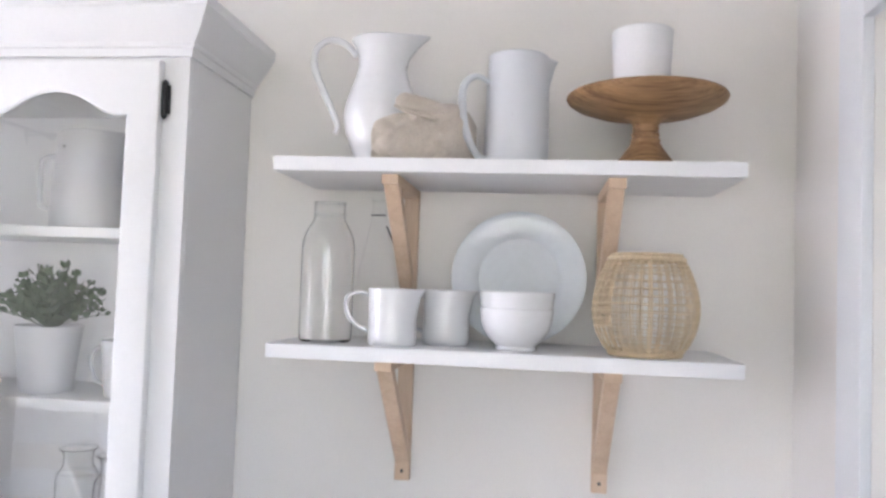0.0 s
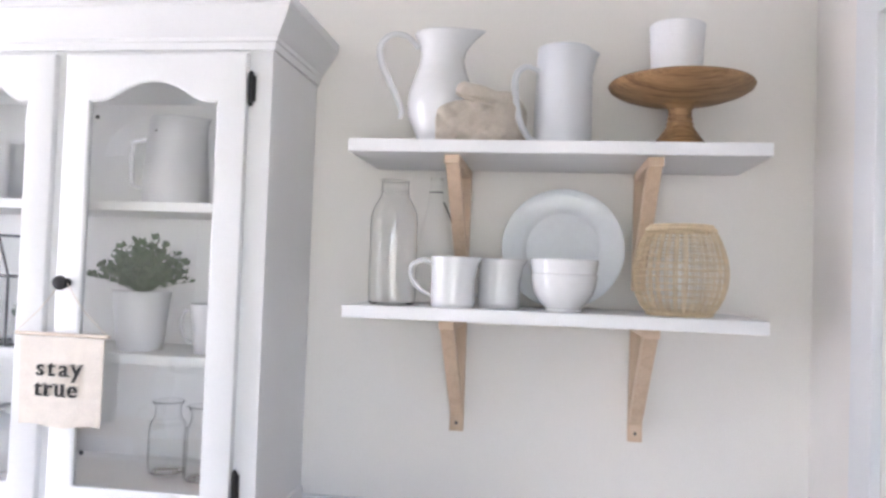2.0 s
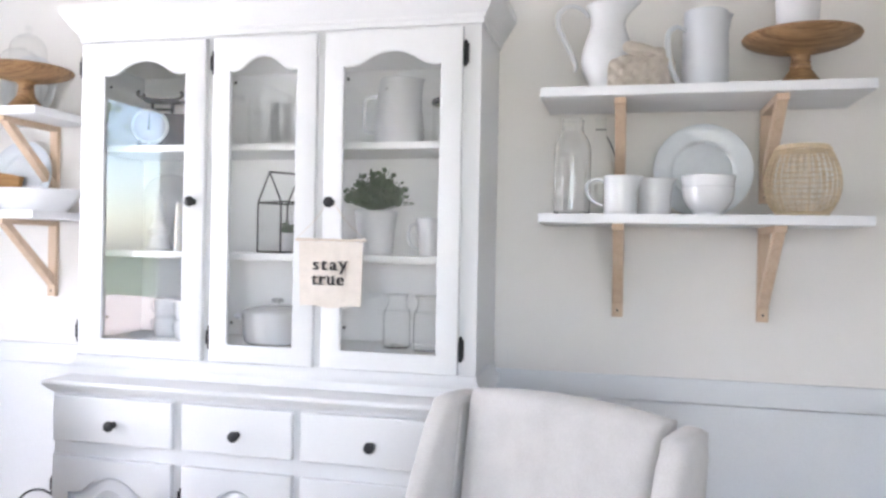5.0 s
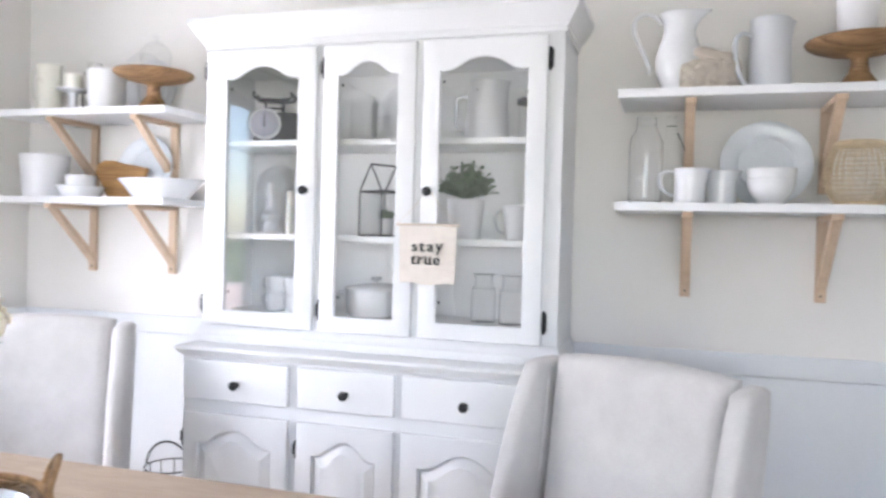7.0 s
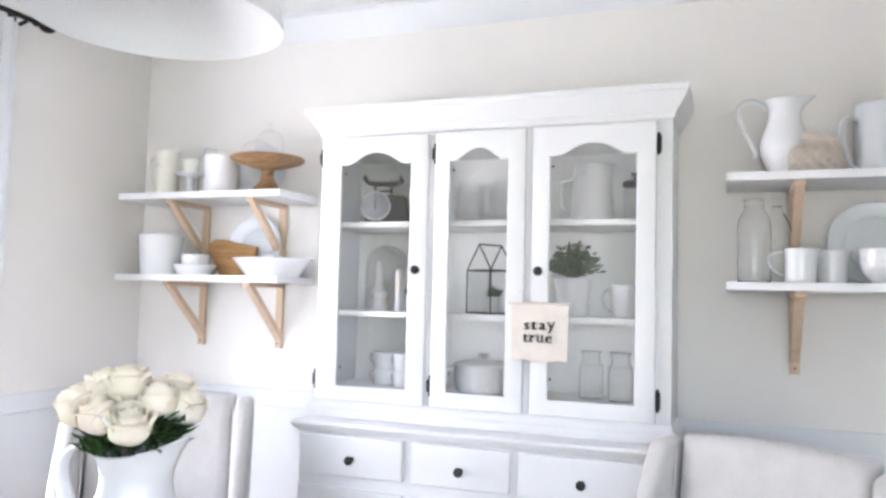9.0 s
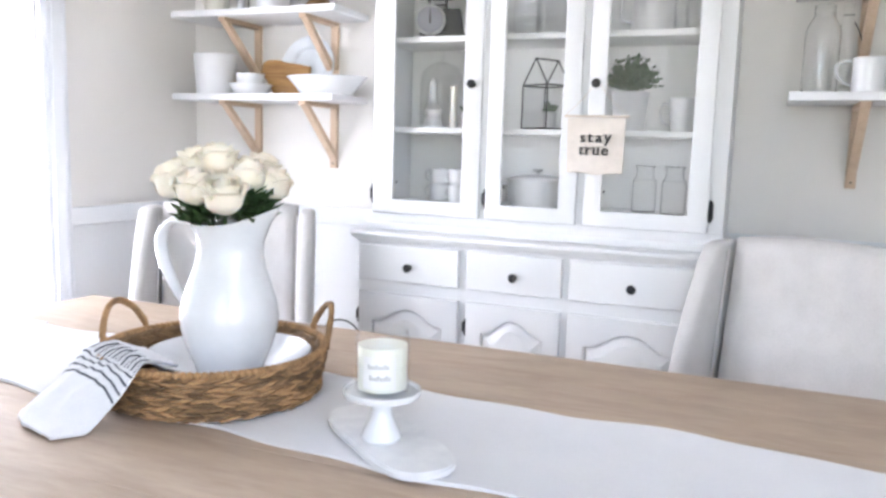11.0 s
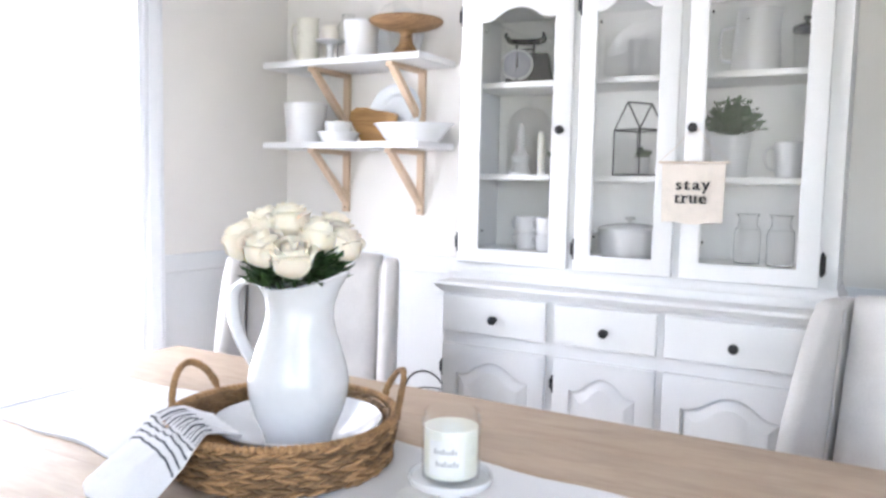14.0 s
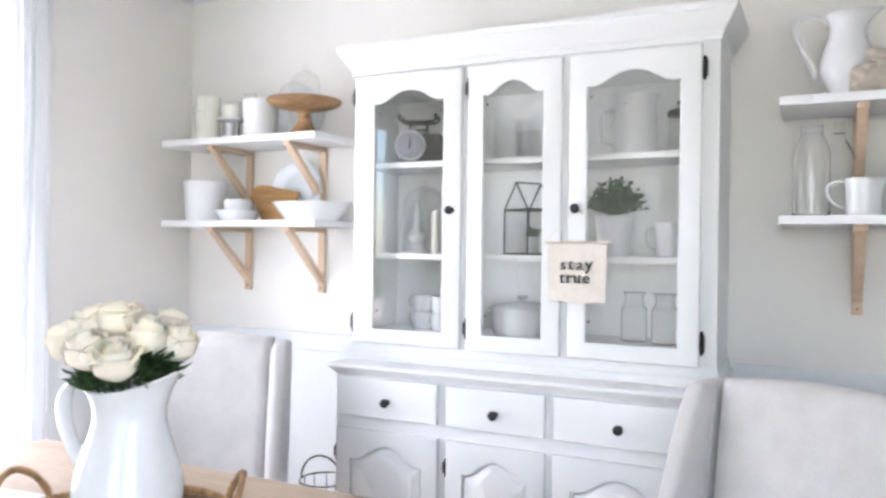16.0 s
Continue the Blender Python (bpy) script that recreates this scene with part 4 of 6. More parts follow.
bm = bmesh.new()
for i in range(64):
    a = 2 * math.pi * (i + (0.22 if i % 2 else -0.22)) / 64
    zs = [0.006 + 0.19 * k / 9 for k in range(10)]
    tube(bm, [(vase_r(z) * math.cos(a), vase_r(z) * math.sin(a), z) for z in zs], 0.0011 if i % 8 else 0.0018, 5)
part("ribs", bm, RATTAN, vase)
bm = bmesh.new()
random.seed(4)
for k in range(23):
    z = 0.012 + 0.0079 * k
    if k % 4 in (1, 3) and k not in (1, 21):
        continue
    r = vase_r(z) + 0.0008
    tube(bm, [((r + 0.0011 * math.sin(30 * a + math.pi * k)) * math.cos(a), (r + 0.0011 * math.sin(30 * a + math.pi * k)) * math.sin(a), z + 0.0008 * math.sin(5 * a + k))
              for a in (2 * math.pi * i / 90 for i in range(90))], 0.0012, 4, True)
part("weave", bm, RATTAN, vase)
for z, q in ((0.006, 0.005), (0.198, 0.005), (0.206, 0.004)):
    bm = bmesh.new()
    r = vase_r(z)
    tube(bm, [(r * math.cos(a), r * math.sin(a), z) for a in (2 * math.pi * i / 48 for i in range(48))], q, 8, True)
    part("rim", bm, RATTAN, vase)
bm = bmesh.new()
lathe(bm, [(0, 0.002), (0.056, 0.002), (0.056, 0.006), (0, 0.006)], 32)
part("base", bm, RATTAN, vase)
bm = bmesh.new()
lathe(bm, [(0, 0), (0.045, 0.0), (0.047, 0.004), (0.05, 0.05), (0.05, 0.12)], 32, (0, 0, 0.0065))
ob = part("glass_insert", bm, GLASSWARE, vase, "clear glass candle insert")
ob.visible_shadow = False

# ---- west shelves ----
jug("pitcher", (-2.793, 1.68, LT), [(0.05, 0), (0.054, 0.004), (0.055, 0.05), (0.052, 0.14), (0.05, 0.2), (0.053, 0.215)], 0.004,
    [(-0.05, 0, 0.185), (-0.078, 0, 0.198), (-0.1, 0, 0.18), (-0.098, 0, 0.12), (-0.078, 0, 0.06), (-0.052, 0, 0.045)],
    spout(0.215, 0.015, 0.15, 0.4), MAT_CREAM, "tall cream enamel pitcher with a thin handle", hr=0.006)
ped = thing("pedestal_dish", (-2.640, 1.655, LT), "small white ceramic pedestal dish holding a candle", "pedestal dish", "white pedestals")
bm = bmesh.new()
lathe(bm, [(0, 0), (0.034, 0), (0.036, 0.004), (0.028, 0.012), (0.018, 0.03), (0.016, 0.06), (0.022, 0.085), (0.05, 0.094), (0.066, 0.096), (0.067, 0.102), (0.06, 0.102), (0, 0.1)], 36)
part("stand", bm, CERAMIC, ped)
bm = bmesh.new()
lathe(bm, [(0, 0), (0.038, 0), (0.039, 0.003), (0.039, 0.06), (0.037, 0.063), (0, 0.061)], 32)
single("candle", bm, WAX, (-2.640, 1.655, LT + 0.1025), "short white pillar candle on a pedestal dish", "candle")
glass_bottle("glass_jar", (-2.605, 1.745, LT), [(0.048, 0), (0.052, 0.006), (0.053, 0.16), (0.045, 0.19), (0.03, 0.205), (0.028, 0.23)], 0.003, "clear glass jar standing behind a candle", "jar", seams=((0.029, 0.231, 0.004),))
bm = bmesh.new()
lathe(bm, wall_of([(0.068, 0), (0.071, 0.004), (0.073, 0.05), (0.077, 0.15), (0.079, 0.165)], 0.005), 44)
single("canister", bm, MATTE_WHITE, (-2.445, 1.63, LT), "plain white ceramic canister", "canister")


def dome(at, r, h, label, knob=True):
    th = thing("glass_cloche", at, label, "cloche")
    bm = bmesh.new()
    o = [(r * 1.0, 0), (r * 1.03, 0.004), (r, 0.01), (r, h - r * 0.95)] + [(r * math.cos(a), h - r * 0.95 + r * 0.95 * math.sin(a)) for a in (math.pi / 2 * i / 10 for i in range(1, 10))] + [(0, h)]
    lathe(bm, o, 44)
    d = part("dome", bm, GLASSWARE, th)
    d.visible_shadow = False
    if knob:
        bm = bmesh.new()
        lathe(bm, [(0, 0), (0.007, 0.0), (0.006, 0.007), (0.012, 0.014), (0.013, 0.022), (0.008, 0.03), (0, 0.032)], 20, (0, 0, h - 0.001))
        kb = part("knob", bm, GLASSWARE, th)
    return th


dome((-2.335, 1.735, LT), 0.078, 0.262, "clear glass dome cloche standing against the wall", False)
stood_plate((-2.355, 1.795, LT), 0.128, 6, CERAMIC, "white rimmed plate leaning on the wall behind a canister")
cake_stand((-2.212, 1.635, LT), "turned acacia wood cake stand carrying a glass cloche")
dome((-2.205, 1.635, LT + 0.1545), 0.062, 0.125, "small clear glass cloche on a wooden cake stand")

bm = bmesh.new()
lathe(bm, wall_of([(0.084, 0), (0.088, 0.004), (0.093, 0.09), (0.1, 0.17), (0.102, 0.182)], 0.005), 44)
single("crock", bm, MATTE_WHITE, (-2.775, 1.645, LB), "plain white tapered ceramic crock", "crock")
sa = thing("saucer_stack", (-2.565, 1.625, LB), "stack of two small white ceramic dishes", "dishes")
bm = bmesh.new()
lathe(bm, wall_of([(0.074, 0), (0.079, 0.004), (0.09, 0.03), (0.098, 0.046)], 0.004), 40)
part("saucer", bm, CERAMIC, sa)
bm = bmesh.new()
lathe(bm, wall_of([(0.05, 0), (0.056, 0.006), (0.06, 0.045), (0.064, 0.088)], 0.004), 40, (0, 0, 0.0042))
part("small_bowl", bm, CERAMIC, sa)
cb = thing("cutting_board", (-2.455, 1.70, LB), "wooden cutting board with a handle leaning on the wall", "cutting board")
bm = bmesh.new()
out = [(-0.035, 0.0), (0.125, 0.0), (0.132, 0.03), (0.125, 0.145), (0.06, 0.158), (-0.01, 0.168), (-0.06, 0.182), (-0.115, 0.184), (-0.142, 0.165), (-0.14, 0.118), (-0.1, 0.088), (-0.072, 0.05)]
prism(bm, out, lambda u, v, q: (u, v * 0.35 + q, v * 0.94), 0.018)
bmesh.ops.bevel(bm, geom=bm.edges[:], offset=0.003, segments=2, affect="EDGES")
part("board", bm, HONEY, cb)
stood_plate((-2.36, 1.752, LB), 0.142, 10, BLUEWARE, "pale blue-white porcelain plate leaning behind a cutting board")
bm = bmesh.new()
lathe(bm, wall_of([(0.12, 0), (0.124, 0.005), (0.155, 0.042), (0.18, 0.07), (0.19, 0.076)], 0.006), 56)
bmesh.ops.scale(bm, verts=bm.verts, vec=(1.0, 0.72, 1.0))
single("serving_bowl", bm, CERAMIC, (-2.175, 1.645, LB), "wide white oval ceramic serving bowl", "bowl")
bm = bmesh.new()
lathe(bm, wall_of([(0.03, 0), (0.033, 0.004), (0.037, 0.04), (0.037, 0.1)], 0.004), 32)
single("cup", bm, CERAMIC, (-2.29, 1.775, LB), "small white cup behind a serving bowl", "cup")

# ---- in the hutch ----
S1, S2, S3 = 1.057, 1.3585, 1.7145
# kitchen scale
sc = thing("kitchen_scale", (-1.655, 1.645, S3), "old dark enamel kitchen scale with a white dial", "kitchen scale", turn=18)
sc.scale = (1.14, 1.14, 1.1)
bm = bmesh.new()
prism(bm, [(-0.085, 0), (0.085, 0), (0.08, 0.02), (0.066, 0.035), (0.062, 0.105), (-0.045, 0.105), (-0.05, 0.05), (-0.08, 0.02)], lambda u, v, q: (u, q - 0.05, v), 0.1)
bmesh.ops.bevel(bm, geom=bm.edges[:], offset=0.004, segments=2, affect="EDGES")
at_z(bm, 0.022, 0, 0)
part("body", bm, CHARCOAL, sc)
for nm, r, y, m in (("dial_ring", 0.055, -0.058, STEEL), ("dial", 0.049, -0.0595, DIAL)):
    bm = bmesh.new()
    lathe(bm, [(0, 0), (r, 0), (r, 0.006), (r - 0.004, 0.009), (0, 0.009)], 40)
    bmesh.ops.rotate(bm, verts=bm.verts, cent=(0, 0, 0), matrix=Matrix.Rotation(radians(90), 3, "X"))
    at_z(bm, -0.02, y + 0.006, 0.062)
    part(nm, bm, m, sc)
bm = bmesh.new()
for i in range(24):
    a = 2 * math.pi * i / 24
    r0, r1 = (0.034, 0.044) if i % 2 == 0 else (0.039, 0.044)
    tube(bm, [(-0.02 + r0 * math.sin(a), -0.0632, 0.062 + r0 * math.cos(a)), (-0.02 + r1 * math.sin(a), -0.0632, 0.062 + r1 * math.cos(a))], 0.0007, 4)
part("dial_marks", bm, INK, sc)
bm = bmesh.new()
prism(bm, [(-0.004, -0.012), (0.004, -0.012), (0.0012, 0.036), (-0.0012, 0.036)], lambda u, v, q: (-0.02 + u, -0.066 + q, 0.062 + v), 0.002)
part("needle", bm, INK, sc)
bm = bmesh.new()
for x in (-0.03, 0.03):
    tube(bm, [(x, 0, 0.104), (x, 0, 0.15)], 0.005, 8)
tube(bm, [(-0.03, 0, 0.125), (0.03, 0, 0.125)], 0.004, 8)
tube(bm, [(-0.05, 0, 0.15), (0.05, 0, 0.15)], 0.005, 8)
part("pan_frame", bm, CHARCOAL, sc)
for y in (-0.03, 0.03):
    bm = bmesh.new()
    tube(bm, smooth_path([(-0.062, y, 0.178), (-0.066, y, 0.166), (-0.052, y, 0.154), (0, y, 0.151), (0.052, y, 0.154), (0.066, y, 0.166), (0.062, y, 0.178)], 5), 0.005, 8)
    part("cradle", bm, CHARCOAL, sc, "dark curved pan cradle")
bm = bmesh.new()
lathe(bm, wall_of([(0.03, 0), (0.034, 0.004), (0.036, 0.07), (0.034, 0.09)], 0.003), 30)
single("cup", bm, CERAMIC, (-1.50, 1.66, S3), "small white ceramic cup beside a scale", "cup")

# glass dome over a white figure
dome((-1.64, 1.675, S2), 0.088, 0.27, "large clear glass dome over a white candlestick")
bm = bmesh.new()
lathe(bm, [(0, 0), (0.045, 0), (0.047, 0.008), (0.036, 0.02), (0.03, 0.05), (0.036, 0.06), (0.037, 0.075), (0.022, 0.09), (0.016, 0.11), (0.021, 0.125), (0.016, 0.14), (0.0135, 0.18), (0.008, 0.2), (0, 0.203)], 32)
single("candlestick", bm, MATTE_WHITE, (-1.668, 1.655, S2), "turned white candlestick under a glass dome", "candlestick")
bm = bmesh.new()
lathe(bm, [(0, 0), (0.014, 0), (0.014, 0.16), (0.011, 0.166), (0, 0.165)], 20)
single("candle", bm, WAX, (-1.553, 1.60, S2), "slim white pillar candle on the hutch shelf", "candle")


def leaf_blade(bm, at, axis, side, length, width, cup=0.15):
    """One leaf: six faces, pointed, folded along its rib."""
    n = axis.cross(side).normalized()
    pts = [(0, 0), (0.3, 0.8), (0.62, 0.9), (1, 0)]
    rib = [at + axis * length * u + n * cup * length * u * u * -1 for u, _ in pts]
    L = [rib[i] + side * width * 0.5 * pts[i][1] + n * cup * width * pts[i][1] for i in (1, 2)]
    R = [rib[i] - side * width * 0.5 * pts[i][1] + n * cup * width * pts[i][1] for i in (1, 2)]
    v = [bm.verts.new(p) for p in (rib[0], rib[1], rib[2], rib[3], L[0], L[1], R[0], R[1])]
    for f in ((0, 1, 4), (1, 2, 5, 4), (2, 3, 5), (0, 6, 1), (1, 6, 7, 2), (2, 7, 3)):
        bm.faces.new([v[i] for i in f])


def bush(bm_l, bm_s, centre, r, h, n, length, width, rng, spiky=False):
    c = Vector(centre)
    for i in range(n):
        a, t = rng.uniform(0, 2 * math.pi), rng.uniform(0.02, 1.0) ** 0.7
        tip = c + Vector((r * t * math.cos(a), r * t * math.sin(a), h * (rng.uniform(0.55, 1.02) * (1 - 0.55 * t * t))))
        mid = c + (tip - c) * 0.5 + Vector((0, 0, h * 0.12))
        path = arc(c, mid, tip, 5)
        tube(bm_s, path, 0.0009, 4)
        for k in range(2, 6):
            for s in (-1, 1):
                d = (path[min(k + 1, 5)] - path[k - 1]).normalized()
                side = d.cross(Vector((0, 0, 1)) if abs(d.z) < 0.95 else Vector((1, 0, 0))).normalized()
                ax = (d * 0.5 + side * s + Vector((rng.uniform(-0.4, 0.4), rng.uniform(-0.4, 0.4), rng.uniform(0.0, 0.7)))).normalized()
                sd = ax.cross(Vector((rng.uniform(-1, 1), rng.uniform(-1, 1), 1))).normalized()
                leaf_blade(bm_l, path[k], ax, sd, length * rng.uniform(0.7, 1.2), width * rng.uniform(0.8, 1.2))


def potted_plant(at, rt, rb, hp, r, h, n, length, width, label, seed):
    th = thing("potted_plant", at, label, "plant")
    bm = bmesh.new()
    lathe(bm, wall_of([(rb, 0), (rb + 0.002, 0.003), ((rb + rt) / 2, hp * 0.5), (rt, hp * 0.97), (rt + 0.001, hp)], 0.003), 40)
    part("pot", bm, MATTE_WHITE, th, "white ceramic pot")
    bm = bmesh.new()
    lathe(bm, [(0, hp - 0.012), (rt - 0.005, hp - 0.014), (rt - 0.005, hp - 0.018), (0, hp - 0.018)], 24)
    part("soil", bm, SOIL, th)
    a, b = bmesh.new(), bmesh.new()
    bush(a, b, (0, 0, hp - 0.012), r, h, n, length, width, random.Random(seed))
    part("foliage", a, LEAF, th, "small rounded green leaves", smooth=0)
    part("stems", b, LEAF, th)
    return th


potted_plant((-0.862, 1.645, S2), 0.069, 0.053, 0.142, 0.116, 0.14, 120, 0.021, 0.014, "white pot with a bushy small-leaved green plant", 3)
potted_plant((-1.50, 1.62, S2), 0.027, 0.022, 0.058, 0.036, 0.055, 16, 0.02, 0.01, "tiny white pot with a small green plant", 5)

# house-shaped glass terrarium
ter = thing("terrarium", (-1.185, 1.64, S2), "black metal house-shaped glass terrarium with a small plant inside", "terrarium", turn=58)
tw, td, te, tp = 0.058, 0.07, 0.168, 0.268
cor = {}
for sx in (-1, 1):
    for sy in (-1, 1):
        cor[sx, sy, 0], cor[sx, sy, 1] = (sx * tw, sy * td, 0.004), (sx * tw, sy * td, te)
    cor[sx, 0, 2] = (sx * tw, 0, tp)
bars = [((a, b, 0), (a, b, 1)) for a in (-1, 1) for b in (-1, 1)]
bars += [((-1, b, z), (1, b, z)) for b in (-1, 1) for z in (0, 1)] + [((a, -1, z), (a, 1, z)) for a in (-1, 1) for z in (0, 1)]
bars += [((a, b, 1), (a, 0, 2)) for a in (-1, 1) for b in (-1, 1)] + [((-1, 0, 2), (1, 0, 2))]
for p, q in bars:
    bm = bmesh.new()
    tube(bm, [cor[p], cor[q]], 0.0032, 6)
    part("bar", bm, BLACK, ter)
bm = bmesh.new()
box(bm, -tw, tw, -td, td, 0.001, 0.004)
part("base", bm, BLACK, ter)
for nm, pts in (("pane", [cor[-1, -1, 0], cor[1, -1, 0], cor[1, -1, 1], cor[-1, -1, 1]]), ("pane", [cor[1, -1, 0], cor[1, 1, 0], cor[1, 1, 1], cor[1, -1, 1]]),
                ("pane", [cor[-1, -1, 0], cor[-1, 1, 0], cor[-1, 1, 1], cor[-1, -1, 1]]), ("pane", [cor[-1, 1, 0], cor[1, 1, 0], cor[1, 1, 1], cor[-1, 1, 1]]),
                ("roof_pane", [cor[-1, 1, 1], cor[1, 1, 1], cor[1, 0, 2], cor[-1, 0, 2]])):
    bm = bmesh.new()
    f = quad(bm, *pts)
    bmesh.ops.solidify(bm, geom=[f], thickness=0.0015)
    g = part(nm, bm, GLASSWARE, ter, smooth=0)
    g.visible_shadow = False
potted_plant((-1.165, 1.63, S2 + 0.0045), 0.026, 0.022, 0.062, 0.03, 0.045, 18, 0.022, 0.007, "tiny white pot with a spiky green plant", 8)

# coffee pot, press and glasses on the top shelf
cof = jug("coffee_pot", (-0.795, 1.66, S3), [(0.076, 0), (0.08, 0.004), (0.079, 0.06), (0.073, 0.14), (0.067, 0.2), (0.066, 0.215)], 0.004, None, spout(0.215, 0.02, 0.15, 0.35), MATTE_WHITE,
          "tall white enamel coffee pot with a square wire handle", "coffee pot")
bm = bmesh.new()
tube(bm, [(-0.062, 0, 0.165), (-0.105, 0, 0.163), (-0.118, 0, 0.155), (-0.12, 0, 0.14), (-0.12, 0, 0.065), (-0.115, 0, 0.052), (-0.1, 0, 0.046), (-0.072, 0, 0.044)], 0.006, 8)
part("handle", bm, CERAMIC, cof)
bm = bmesh.new()
tube(bm, [(-0.069, -0.002, 0.172), (-0.02, -0.07, 0.176)], 0.0025, 6)
part("lid_line", bm, DARKG, cof, "thin dark line of the rim")
pr = thing("french_press", (-0.640, 1.65, S3), "glass french press with a black lid", "french press")
bm = bmesh.new()
lathe(bm, [(0, 0), (0.036, 0), (0.038, 0.004), (0.038, 0.13)], 32)
part("beaker", bm, GLASSWARE, pr).visible_shadow = False
bm = bmesh.new()
lathe(bm, [(0, 0.128), (0.042, 0.128), (0.044, 0.134), (0.042, 0.146), (0.02, 0.155), (0.006, 0.157), (0.006, 0.165), (0.013, 0.17), (0.011, 0.18), (0, 0.182)], 32)
part("lid", bm, BLACK, pr, "black plastic lid")
bm = bmesh.new()
tube(bm, smooth_path([(0.038, 0, 0.12), (0.07, 0, 0.115), (0.074, 0, 0.07), (0.06, 0, 0.025), (0.038, 0, 0.02)], 5), 0.006, 8)
part("handle", bm, BLACK, pr)
gj = glass_bottle("glass_jug", (-1.285, 1.68, S3), [(0.044, 0), (0.05, 0.004), (0.055, 0.05), (0.053, 0.12), (0.05, 0.165)], 0.003, "clear glass jug with a square handle on the hutch shelf", "jug", thin=True)
bm = bmesh.new()
tube(bm, smooth_path([(0.05, 0, 0.145), (0.075, 0, 0.15), (0.084, 0, 0.12), (0.082, 0, 0.06), (0.07, 0, 0.035), (0.053, 0, 0.035)], 5), 0.006, 8)
part("handle", bm, GLASSWARE, gj)
for x, h, r in ((-1.205, 0.15, 0.032), (-1.14, 0.17, 0.034), (-1.085, 0.13, 0.03)):
    glass_bottle("drinking_glass", (x, 1.64, S3), [(r * 0.8, 0), (r * 0.84, 0.004), (r, h)], 0.002, "tall clear drinking glass", "glass", thin=True)

# dutch oven, cups, jars on the lowest board
ov = thing("dutch_oven", (-1.205, 1.645, S1), "white enamelled dutch oven with a knobbed lid", "dutch oven")
bm = bmesh.new()
lathe(bm, wall_of([(0.098, 0), (0.108, 0.008), (0.114, 0.04), (0.116, 0.098)], 0.005), 56)
part("pot", bm, CERAMIC, ov)
bm = bmesh.new()
lathe(bm, [(0, 0.1), (0.118, 0.1), (0.12, 0.104), (0.117, 0.109), (0.1, 0.115), (0.06, 0.124), (0, 0.127)], 56)
part("lid", bm, CERAMIC, ov)
bm = bmesh.new()
lathe(bm, [(0, 0.125), (0.009, 0.125), (0.008, 0.135), (0.02, 0.14), (0.021, 0.147), (0.012, 0.15), (0, 0.15)], 24)
part("knob", bm, STEEL, ov, "steel lid knob")
for s in (-1, 1):
    bm = bmesh.new()
    tube(bm, smooth_path([(s * 0.113, -0.035, 0.085), (s * 0.137, -0.03, 0.086), (s * 0.142, 0, 0.086), (s * 0.137, 0.03, 0.086), (s * 0.113, 0.035, 0.085)], 4), 0.007, 8)
    part("ear_handle", bm, CERAMIC, ov)
MUG = [(0.042, 0), (0.046, 0.003), (0.049, 0.014), (0.0505, 0.04), (0.0505, 0.066)]
for x, z, y in ((-1.63, S1, 1.67), (-1.63, S1 + 0.0665, 1.67), (-1.525, S1, 1.63), (-1.525, S1 + 0.0665, 1.63)):
    jug("mug", (x, y, z), MUG, 0.0035, [(-0.046, 0, 0.055), (-0.066, 0, 0.056), (-0.072, 0, 0.038), (-0.06, 0, 0.018), (-0.042, 0, 0.015)], None, CERAMIC,
        "white ceramic mug stacked in the hutch", "mug", hr=0.0045, group="stacked mugs", n=32)
jug("mug", (-0.668, 1.625, S2), [(0.036, 0), (0.04, 0.003), (0.043, 0.03), (0.046, 0.075), (0.052, 0.118)], 0.0035, [(-0.047, 0, 0.1), (-0.068, 0, 0.1), (-0.08, 0, 0.072), (-0.068, 0, 0.034), (-0.042, 0, 0.022)], None, CERAMIC,
    "tall white ceramic mug on the hutch shelf", "mug", hr=0.0055)
glass_bottle("storage_jar", (-0.795, 1.675, S1), [(0.039, 0), (0.0445, 0.006), (0.045, 0.016), (0.045, 0.108), (0.042, 0.122), (0.034, 0.132), (0.031, 0.142), (0.031, 0.158), (0.034, 0.168), (0.039, 0.174)], 0.003, "clear glass storage jar with a wide lip", "jar", seams=((0.039, 0.174, 0.003), (0.0425, 0.122, 0.0026), (0.04, 0.004, 0.004)))
glass_bottle("storage_jar", (-0.682, 1.635, S1), [(0.039, 0), (0.0445, 0.006), (0.045, 0.016), (0.045, 0.108), (0.042, 0.122), (0.034, 0.132), (0.031, 0.142), (0.031, 0.158), (0.034, 0.168), (0.039, 0.174)], 0.003, "clear glass storage jar with a wide lip", "jar", seams=((0.039, 0.174, 0.003), (0.0425, 0.122, 0.0026), (0.04, 0.004, 0.004)))
# ---- hanging canvas sign ----
sg = thing("hanging_sign", (-0.945, HF - 0.042, 1.20), "small natural canvas banner hung from a door knob by a cord", "sign", turn=-2)
bm = bmesh.new()
n, m = 14, 16
g = [[(-0.105 + 0.21 * i / n + (0.004 * (1 - k / m) * (2 * i / n - 1) * -1), 0.004 * math.sin(5 * i / n + 2) * (1 - k / m), 0.198 * k / m + (0.004 * math.sin(9 * i / n) if k == 0 else 0))
      for i in range(n + 1)] for k in range(m + 1)]
rings(bm, [[p for p in row] + [(x, y + 0.003, z) for x, y, z in reversed(row)] for row in g], True, True, True)
part("banner", bm, CANVAS, sg, smooth=60)
bm = bmesh.new()
tube(bm, [(-0.116, 0.0, 0.204), (0.116, 0.0, 0.204)], 0.0042, 10)
part("dowel", bm, RAWPINE, sg, "pale birch dowel")
